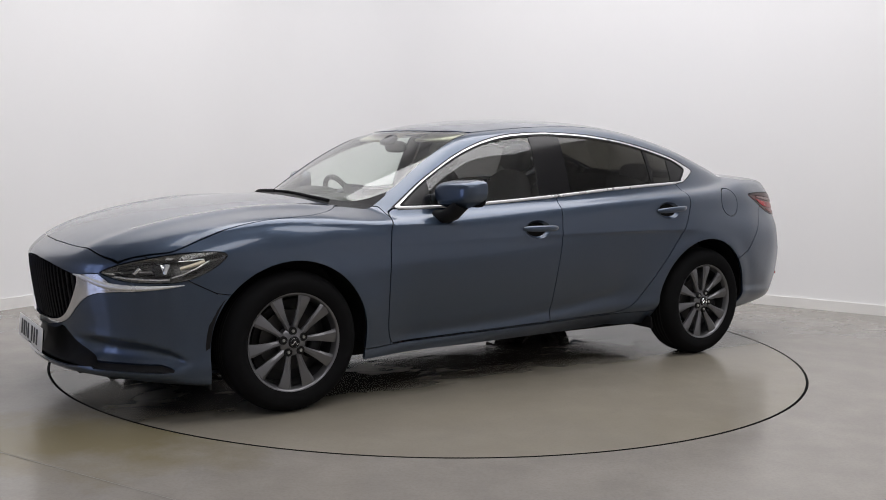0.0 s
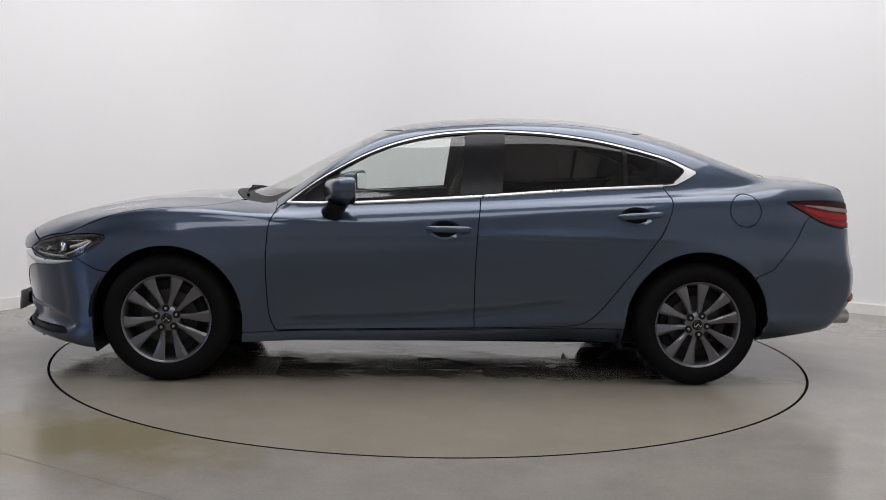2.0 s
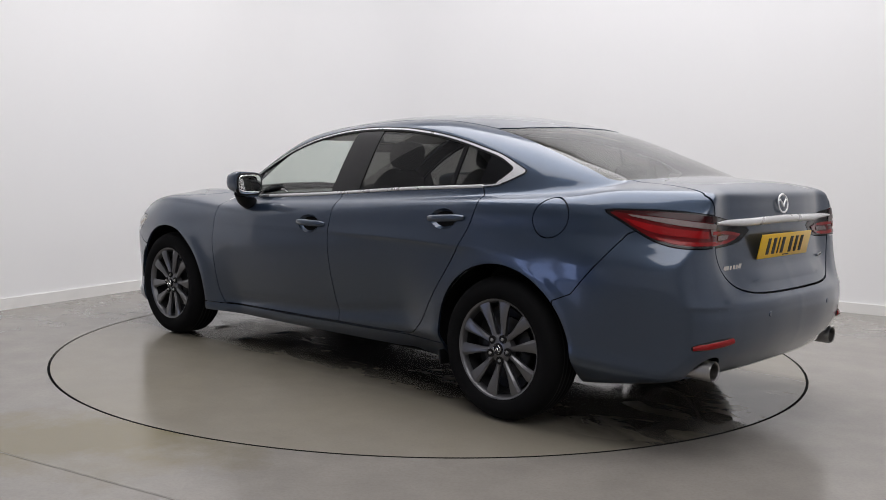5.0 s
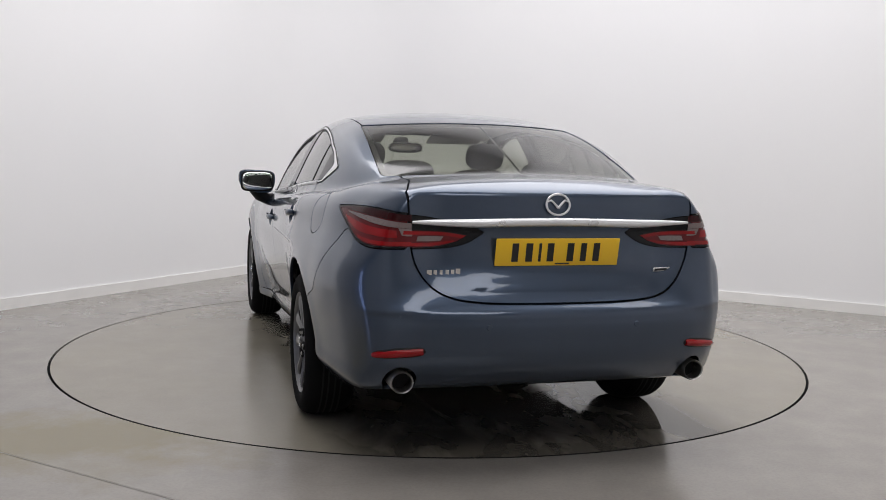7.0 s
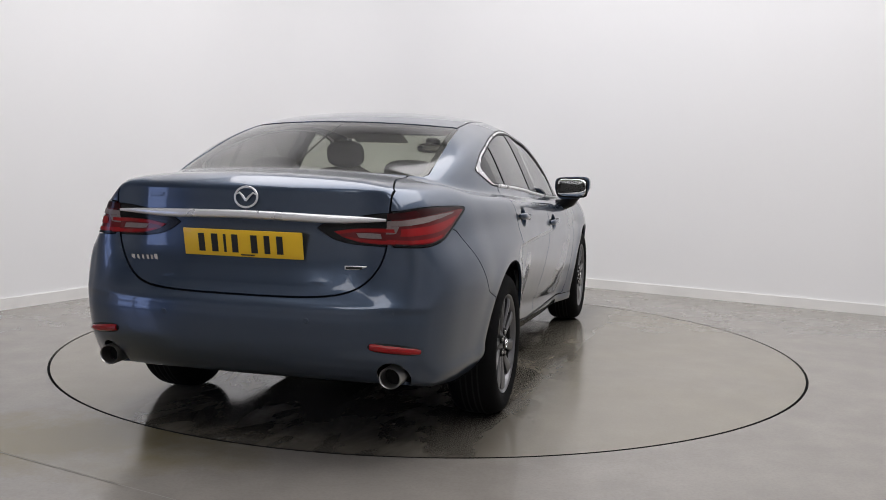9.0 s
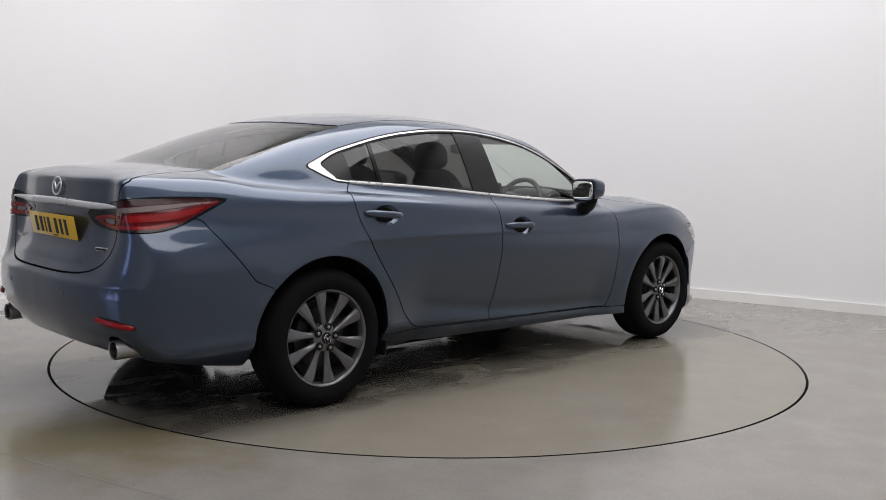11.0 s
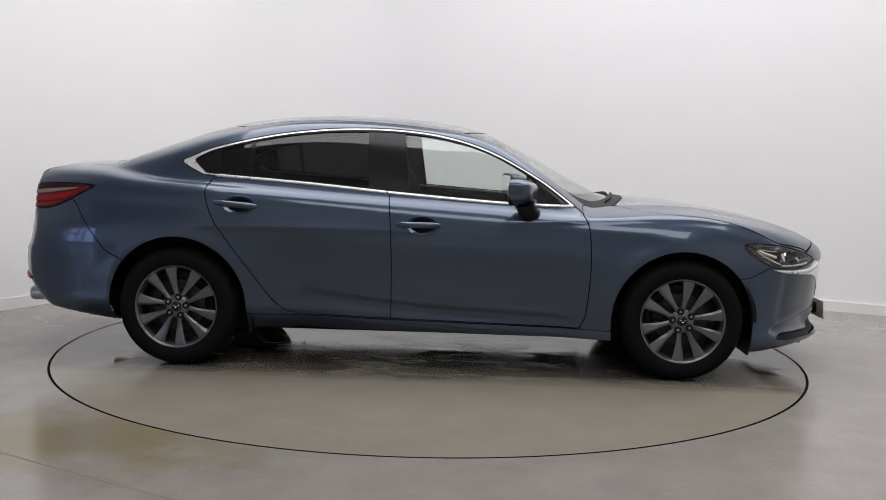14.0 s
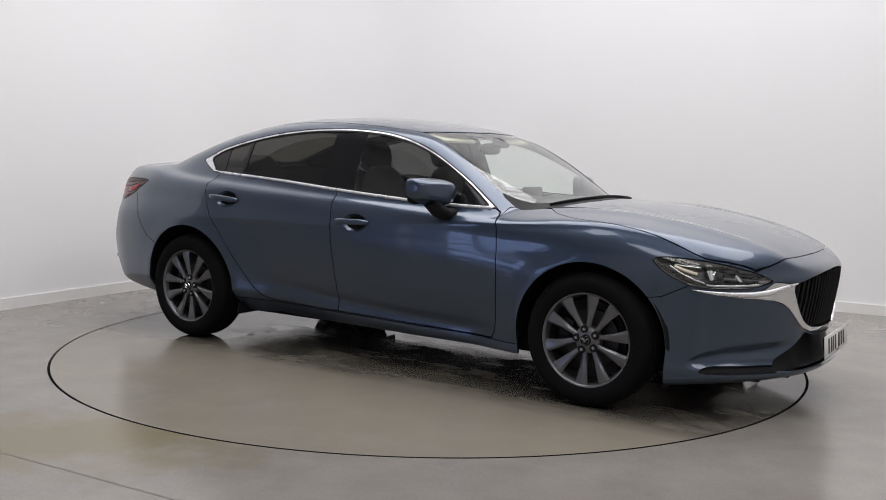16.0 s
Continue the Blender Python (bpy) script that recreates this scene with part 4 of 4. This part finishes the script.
    part("reflector_surround", tube([on_back(q, z, 0.014)[0] for q, z in [(1.590, 0.455)] + fog + [(1.905, 0.483)]], 0.0255, 12, 1.0, (0, 0, 1), [0.3, 0.7, 0.85, 0.95, 1.0, 1.0, 0.95, 0.75, 0.4]), M_BLACK, rear_bumper_ob, "black reflector surround")
    part("rear_reflector", tube([on_back(q, z, 0.001)[0] for q, z in fog], 0.0170, 12, 1.0, (0, 0, 1), [0.55, 0.8, 0.9, 1.0, 1.0, 0.95, 0.75]), M_REDLENS, rear_bumper_ob, "red reflector strip")
    bm = lathe([(0.044, -0.16), (0.046, -0.01), (0.043, 0.0), (0.039, -0.004), (0.037, -0.16)], 40)
    pipe = part("tail_pipe", bm, M_STEEL, car, "polished oval exhaust tail pipe", m=pose(-2.362, side * 0.622, 0.354) @ pose(0, 0, 0, 0, -90, 0) @ Matrix.Diagonal((0.95, 1.0, 1, 1)))
    bm = lathe([(0.0001, 0.0), (0.037, 0.0)], 32)
    part("pipe_bore", bm, M_SOOT_RECESS, pipe, "sooty inside of the pipe", m=pose(-2.297, side * 0.622, 0.354) @ pose(0, 0, 0, 0, -90, 0))
    for yy in (0.31,):
        bm = lathe([(0.0001, 0.004), (0.010, 0.004), (0.012, 0.0)], 20)
        p = to_skin(np.array([[-2.48, yy, 0.575]]))[0]
        part("parking_sensor", bm, M_PAINT, rear_bumper_ob, m=pose(p[0] + 0.001, side * p[1], p[2]) @ pose(0, 0, 0, 0, -90, 0))


for s in (1, -1):
    door_furniture(s)

# front grille: bright frame with wings, dark bars behind
for s in (1, -1):
    put("grille_frame", panel_mesh("grille_frame", wing, M_CHROME, s, 0.012, 0.003), front_bumper_ob, "chrome grille frame running under the headlamp")
    put("bumper_slot", panel_mesh("bumper_slot", slot, M_BLACK, s, 0.0, -0.014), front_bumper_ob, "black slot low in the bumper")
grille_back = put("grille", panel_mesh("grille", both_sides(grille), M_BLACK, 1, 0.0, -0.055), front_bumper_ob, "black slatted grille")
put("lower_intake", panel_mesh("lower_intake", both_sides(intake), M_BLACK, 1, 0.0, -0.03), front_bumper_ob, "black lower air intake")
for i in range(-12, 13):
    y = i * 0.034
    zs = np.linspace(0.40, 0.70, 60)
    ok = zs[poly_dist(np.full(60, abs(y)), zs, GRILLE) < -0.004]
    if len(ok) < 4:
        continue
    z0, z1 = ok[0], ok[-1]
    pts = []
    for k in range(7):
        z = z0 + (z1 - z0) * k / 6
        pts.append((float(nose_x(np.array(abs(y)), np.array(z))) - 0.022, y, z))
    part("grille_bar", tube(pts, 0.011, 6, 0.55, (0, 1, 0)), M_GLOSSBLACK, grille_back)


def emblem(parent, mat, m):
    """The maker's badge as a plain ring with a bent bar."""
    ring = tube([(0.049 * math.cos(a), 0.041 * math.sin(a), 0) for a in (2 * math.pi * i / 40 for i in range(41))], 0.0046, 8, 0.7)
    badge = part("emblem", ring, mat, parent, "plain chrome ring badge", m=m)
    for s in (1, -1):
        bm = tube([(0, -0.014, 0.001), (s * 0.015, 0.004, 0.001), (s * 0.029, 0.017, 0.001), (s * 0.046, 0.010, 0.001)], 0.0048, 8, 0.8, (0, 0, 1), [1.1, 1.0, 0.9, 0.4])
        part("emblem_bar", bm, mat, badge, m=m)


x_b = float(tail_x(np.array(0.0), np.array(1.037)))
emblem(boot_lid, M_BRIGHT, pose(x_b - 0.010, 0, 1.037) @ pose(0, 0, 0, 90, 0, -90) @ pose(0, 0, 0, -8))

# bright bar across the boot lid
pts, tap = [], []
for i in range(41):
    y = -0.585 + 1.170 * i / 40
    a = abs(y)
    z = spl(a, (0.0, 0.2, 0.35, 0.58), (0.969, 0.966, 0.9625, 0.965))
    pts.append((float(tail_x(np.array(a), z)) - 0.016 + 0.010 * max(0.0, a - 0.3) / 0.3, y, float(z)))
    tap.append(1.0 if a < 0.3 else 1.0 - 0.75 * ((a - 0.3) / 0.297) ** 2)
part("bright_bar", tube(pts, 0.017, 12, 0.8, (1, 0, 0), tap), M_BRIGHT, boot_lid, "chrome bar above the number plate")


def number_plate(name, parent, mat, label, m):
    plate = part(name, box(0.520, 0.111, 0.006, 0.005, 2), mat, parent, label, m=m)
    widths = [0.044, 0.046, 0.018, 0.044, 0.0, 0.046, 0.040, 0.044]
    x = -0.202
    for w in widths:
        if w:
            part("plate_mark", box(w * 0.6, 0.074, 0.002, 0.0), M_INK, plate, "plain dark bar", smooth=0, m=m @ pose(x + w / 2, 0, 0.0042))
        x += (w + 0.013) if w else 0.026
    part("plate_line", box(0.06, 0.005, 0.002, 0.0), M_INK, plate, smooth=0, m=m @ pose(0.02, -0.046, 0.0042))


number_plate("rear_number_plate", boot_lid, M_PLATE_Y, "yellow number plate with plain dark bars", pose(-2.361, 0.003, 0.852) @ pose(0, 0, 0, 90, 0, -90) @ pose(0, 0, 0, 11))
number_plate("front_number_plate", front_bumper_ob, M_PLATE_W, "white number plate with plain dark bars", pose(2.395, 0.0, 0.325) @ pose(0, 0, 0, 90, 0, 90) @ pose(0, 0, 0, -4))
part("plate_backing", box(0.30, 0.07, 0.03, 0.01), M_BLACK, front_bumper_ob, m=pose(2.376, 0.0, 0.325) @ pose(0, 0, 0, 90, 0, 90) @ pose(0, 0, 0, -4))

# plain marks where the lid carries lettering
for i, w in enumerate((0.024, 0.016, 0.014, 0.016, 0.016, 0.022)):
    y = 0.516 - i * 0.0215
    p = to_skin(np.array([[-2.36, y, 0.784]]))[0]
    part("lid_mark", box(w * 0.8, 0.020 if i < 5 else 0.027, 0.004, 0.0), M_CHROME, boot_lid, smooth=0, m=pose(p[0] - 0.003, p[1], p[2]) @ pose(0, 0, 0, 90, 0, -90 - 14) @ pose(0, 0, 0, 12))
p = to_skin(np.array([[-2.36, -0.475, 0.786]]))[0]
mark = part("lid_plaque", box(0.100, 0.017, 0.004, 0.002, 1), M_BRIGHT, boot_lid, m=pose(p[0] - 0.003, p[1], p[2]) @ pose(0, 0, 0, 90, 0, -90 + 14) @ pose(0, 0, 0, 12))
part("plaque_mark", box(0.064, 0.009, 0.002, 0.0), M_INK, mark, smooth=0, m=pose(p[0] - 0.003, p[1], p[2]) @ pose(0, 0, 0, 90, 0, -90 + 14) @ pose(0, 0, 0, 12) @ pose(-0.012, 0, 0.0025))

# under the car
part("underbody", box(3.2, 1.46, 0.12, 0.03), M_INNER, car, m=pose(0.1, 0, 0.258))
part("silencer", puffed(0.20, 0.46, 0.05, 4), M_BLACK, car, m=pose(-2.02, 0, 0.335))
part("exhaust_pipe", tube([(1.0, 0.15, 0.21), (0.0, 0.12, 0.20), (-0.9, 0.1, 0.20), (-1.7, 0.1, 0.24)], 0.032, 10), M_BLACK, car)
part("engine_tray", box(1.2, 1.12, 0.03, 0.01), M_BLACK, car, m=pose(1.57, 0, 0.19))
# added plate that stops light coming through beneath the nose
part("splash_tray", box(0.26, 0.78, 0.05, 0.01), M_BLACK, car, m=pose(2.135, 0, 0.205))
for ax in (AXLE_F, AXLE_R):
    for s in (1, -1):
        bm = bmesh.new()
        n, rows = 36, []
        for k, (r, y) in enumerate(((0.394, 0.872), (0.412, 0.852), (0.412, 0.60))):
            rows.append([bm.verts.new((ax + r * math.cos(a), s * min(y, float(half_width(np.array(ax + r * math.cos(a)), np.array(max(0.3, HUB_Z + r * math.sin(a))))) - 0.030), HUB_Z + 0.006 + r * math.sin(a))) for a in (math.radians(-8 + 196 * i / n) for i in range(n + 1))])
        for a, b in zip(rows, rows[1:]):
            for i in range(n):
                bm.faces.new((a[i], a[i + 1], b[i + 1], b[i]))
        bm.faces.new(rows[-1])
        part("wheel_liner", bm, M_BLACK, car, "black wheel arch liner")


for s in (1, -1):
    for x, y, z in ((1.80, 0.70, 0.180), (-1.005, 0.72, 0.225)):
        part("air_deflector", box(0.014, 0.24, 0.075, 0.005, 2), M_BLACK, car, "black rubber air deflector", m=pose(x, s * y, z) @ pose(0, 0, 0, 0, 10, 0))


# wheels
def build_wheel(parent, m, turn):
    """A ten-spoke alloy wheel; its outer face looks along z."""
    def at(a):
        return m @ pose(0, 0, 0, 0, 0, a + turn)

    rim = lathe([(0.205, -0.185), (0.214, -0.18), (0.207, -0.10), (0.206, -0.05), (0.212, -0.030), (0.2205, -0.014), (0.2235, -0.003), (0.229, 0.002), (0.2335, 0.004), (0.2345, -0.002), (0.228, -0.012), (0.218, -0.03), (0.215, -0.10), (0.226, -0.19)], 96)
    wheel = part("wheel", rim, M_RIM, parent, "dark grey ten-spoke alloy wheel", m=m)
    R = TYRE_R
    prof = [(0.228, -0.010), (0.236, 0.003), (0.250, 0.010), (0.272, 0.015), (0.292, 0.014), (0.308, 0.007), (0.320, -0.004), (0.330, -0.022), (R - 0.001, -0.045), (R, -0.075)]
    full = prof + [(r, -0.20 - z) for r, z in prof[::-1]]
    part("tyre", lathe(full, 96), M_RUBBER, wheel, "black rubber tyre", m=m)
    # black rings laid on the tread, painting the shade of grooves
    for zc in (-0.060, -0.085, -0.115, -0.140):
        part("tread_groove", lathe([(R + 0.0003, zc - 0.004), (R + 0.0006, zc), (R + 0.0003, zc + 0.004)], 96), M_SOOT_RECESS, wheel, m=m)
    # near-black lining: the shade behind the spokes is put into its colour
    part("wheel_barrel", lathe([(0.0001, -0.115), (0.12, -0.115), (0.125, -0.10), (0.20, -0.10), (0.204, -0.02)], 64), M_RIM_SHADE, wheel, m=m)
    part("brake_disc", lathe([(0.07, -0.085), (0.07, -0.070), (0.146, -0.070), (0.146, -0.085)], 64), M_DISC, wheel, m=m)
    bm = box(0.10, 0.06, 0.05, 0.012)
    part("brake_caliper", bm, M_BLACK, wheel, m=at(-turn + 160) @ pose(0.13, 0, -0.062) @ pose(0, 0, 0, 0, 0, 90))
    for i in range(10):
        skew = 3.2 if i % 2 else -3.2
        bm = bmesh.new()
        rows = []
        for r, w, z, d in ((0.040, 0.0150, -0.012, 0.030), (0.075, 0.0125, -0.014, 0.030), (0.11, 0.0145, -0.012, 0.028), (0.15, 0.0205, -0.008, 0.026), (0.19, 0.0275, -0.004, 0.024), (0.222, 0.034, -0.006, 0.022)):
            o = -math.copysign(0.010, skew) * max(0.0, (0.16 - r)) / 0.16
            rows.append([bm.verts.new(p) for p in ((r, o - w, z - 0.008), (r, o - w * 0.25, z), (r, o + w * 0.55, z + 0.001), (r, o + w, z - 0.007), (r, o + w * 0.85, z - d), (r, o - w * 0.85, z - d))])
        for a, b in zip(rows, rows[1:]):
            for j in range(6):
                bm.faces.new((a[j], a[(j + 1) % 6], b[(j + 1) % 6], b[j]))
        part("spoke", bm, M_RIM, wheel, smooth=24, m=at(36 * i + skew * 0.5))
    part("hub", lathe([(0.0001, -0.006), (0.030, -0.006), (0.052, -0.012), (0.066, -0.022), (0.072, -0.05)], 48), M_RIM, wheel, m=m)
    cap = part("centre_cap", lathe([(0.0001, 0.004), (0.022, 0.003), (0.0275, -0.001), (0.029, -0.008)], 40), M_GLOSSBLACK, wheel, "black centre cap with plain silver mark", m=m)
    part("cap_ring", lathe([(0.0185, 0.0035), (0.020, 0.006), (0.0215, 0.0035)], 32), M_CHROME, cap, m=m)
    for s in (1, -1):
        part("cap_mark", tube([(0, -0.007, 0.006), (s * 0.006, 0.002, 0.006), (s * 0.013, 0.009, 0.006), (s * 0.019, 0.004, 0.006)], 0.0022, 6), M_CHROME, cap, m=m)
    for i in range(5):
        mm = at(72 * i + 18)
        # black cap that paints the shade of a nut recess
        part("nut_pocket", lathe([(0.0001, -0.0080), (0.0175, -0.0080), (0.0190, -0.0050), (0.0205, -0.013)], 20), M_SOOT_RECESS, wheel, m=mm @ pose(0.0535, 0, 0))
        part("wheel_nut", lathe([(0.0001, -0.001), (0.0065, -0.001), (0.0085, -0.004), (0.0085, -0.012)], 6), M_STEEL, wheel, smooth=20, m=mm @ pose(0.0535, 0, 0))
    return wheel


for ax, s, turn in ((AXLE_F, 1, 41.0), (AXLE_R, 1, 10.0), (AXLE_F, -1, 12.0), (AXLE_R, -1, 61.0)):
    build_wheel(car, pose(ax, s * 0.888, HUB_Z) @ pose(0, 0, 0, -90 * s, 0, 0), turn)

# cabin
part("cabin_floor", box(3.0, 1.3, 0.04, 0.0), M_DASH, car, m=pose(-0.4, 0, 0.36), smooth=0)


def headlining():
    xs, ys = np.linspace(0.18, -1.15, 24), np.linspace(-0.52, 0.52, 17)
    bm = bmesh.new()
    rows = [[bm.verts.new((x, y, float(cabin_top(np.array(x), np.array(abs(y)))) - 0.045 - 0.02 * abs(y) ** 2)) for y in ys] for x in xs]
    for a, b in zip(rows, rows[1:]):
        for j in range(len(ys) - 1):
            bm.faces.new((a[j], a[j + 1], b[j + 1], b[j]))
    return bm


part("headlining", headlining(), M_LINING, car, "pale fabric headlining")


def seat(x, y, back_tilt=-17):
    s = part("front_seat", puffed(0.26, 0.25, 0.09, 3.5), M_SEAT, car, "dark cloth front seat", m=pose(x, y, 0.56) @ pose(0, 0, 0, 0, -6, 0))
    bm = puffed(0.075, 0.225, 0.30, 3.2)
    for v in bm.verts:
        v.co.y *= 1 - 0.18 * max(0, v.co.z) / 0.33
    part("backrest", bm, M_SEAT, s, m=pose(x - 0.30, y, 0.85) @ pose(0, 0, 0, 0, back_tilt, 0))
    part("headrest", puffed(0.05, 0.118, 0.080, 3.0), M_SEAT, s, m=pose(x - 0.408, y, 1.212) @ pose(0, 0, 0, 0, back_tilt + 4, 0))
    for d in (-0.05, 0.05):
        part("headrest_post", tube([(x - 0.39, y + d, 1.10), (x - 0.41, y + d, 1.20)], 0.007, 8), M_STEEL, s)


seat(0.13, 0.37)
seat(0.13, -0.37)
bench = part("rear_seat", puffed(0.26, 0.62, 0.10, 4), M_SEAT, car, "dark cloth rear bench", m=pose(-0.86, 0, 0.60))
part("backrest", puffed(0.08, 0.60, 0.30, 4), M_SEAT, bench, m=pose(-1.16, 0, 0.83) @ pose(0, 0, 0, 0, -24, 0))
for y in (-0.36, 0.36, 0.0):
    part("headrest", puffed(0.05, 0.13, 0.060 if y else 0.04, 3.0), M_SEAT, bench, m=pose(-1.30, y, 1.13 if y else 1.105) @ pose(0, 0, 0, 0, -18, 0))
part("parcel_shelf", box(0.62, 1.16, 0.03, 0.01), M_DASH, car, m=pose(-1.60, 0, 1.065) @ pose(0, 0, 0, 0, 2, 0))
dash = part("dashboard", puffed(0.27, 0.69, 0.12, 4.5), M_DASH, car, "dark dashboard", m=pose(0.80, 0, 0.845) @ pose(0, 0, 0, 0, 8, 0))
part("instrument_hood", puffed(0.10, 0.18, 0.06, 3), M_DASH, dash, m=pose(0.68, -0.37, 0.955))
part("centre_screen", box(0.018, 0.22, 0.11, 0.006), M_GLOSSBLACK, dash, m=pose(0.63, 0.0, 0.985) @ pose(0, 0, 0, 0, -12, 0))
wheel_pts = [(0, 0.18 * math.cos(a), 0.18 * math.sin(a)) for a in (2 * math.pi * i / 40 for i in range(41))]
sm = pose(0.50, -0.37, 0.905) @ pose(0, 0, 0, 0, 24, 0)
steer = part("steering_wheel", tube(wheel_pts, 0.016, 10, 1.0, (1, 0, 0)), M_DASH, dash, "black steering wheel", m=sm)
part("wheel_boss", puffed(0.03, 0.075, 0.06, 3), M_DASH, steer, m=sm)
for a in (0, 180, 270):
    part("wheel_spoke", tube([(0, 0, 0), (0, 0.17 * math.cos(radians(a)), 0.17 * math.sin(radians(a)))], 0.014, 8), M_DASH, steer, m=sm)
rv = part("rear_view_mirror", puffed(0.016, 0.115, 0.035, 3), M_BLACK, car, "black rear-view mirror", m=pose(0.33, -0.02, 1.262))
part("mirror_stem", tube([(0.335, -0.02, 1.28), (0.385, -0.02, 1.315)], 0.012, 8), M_BLACK, rv)
part("mirror_glass", puffed(0.003, 0.106, 0.028, 4), M_MIRROR, rv, m=pose(0.315, -0.02, 1.262))
part("sensor_housing", puffed(0.05, 0.05, 0.02, 3), M_BLACK, car, m=pose(0.39, -0.0, 1.30) @ pose(0, 0, 0, 0, 27, 0))
for s in (1, -1):
    part("sun_visor", box(0.16, 0.36, 0.018, 0.008), M_LINING, car, m=pose(0.23, s * 0.33, 1.325) @ pose(0, 0, 0, 0, 20, 0))

# wipers
for y0, y1, x1 in ((0.50, -0.10, 1.06), (-0.05, -0.52, 0.93)):
    pts = []
    for i in range(9):
        t = i / 8
        y = y0 + (y1 - y0) * t
        x = 1.10 - 0.10 * abs(y) ** 1.6 - 0.03 * t - (0.14 * max(0.0, abs(y) - 0.35))
        z = max(float(cabin_top(np.array(x), np.array(abs(y)))), float(lower_top(np.array(x), np.array(abs(y))))) + 0.010
        pts.append((x, y, z))
    w = part("wiper", tube(pts, 0.0055, 8, 1.2, (0, 0, 1), [1.5, 1.3, 1, 1, 1, 1, 1, 0.8, 0.6]), M_BLACK, car, "black windscreen wiper")
    part("wiper_blade", tube([(a, b, c - 0.007) for a, b, c in pts[1:]], 0.005, 6), M_RUBBER, w)


# ---- what moves: the turntable carries the car round at an even pace ----
def motions():
    turn = [(i * 0.5, 89.75 - 15.487 * (i * 0.5 - 8)) for i in range(33)]
    walk(turntable, [(t, pose(0, 0, 0, 0, 0, a)) for t, a in turn])
    walk(car, [(t, pose(0, 0, 0, 0, 0, a) @ pose(0.0173, 0.123, 0)) for t, a in turn])


motions()
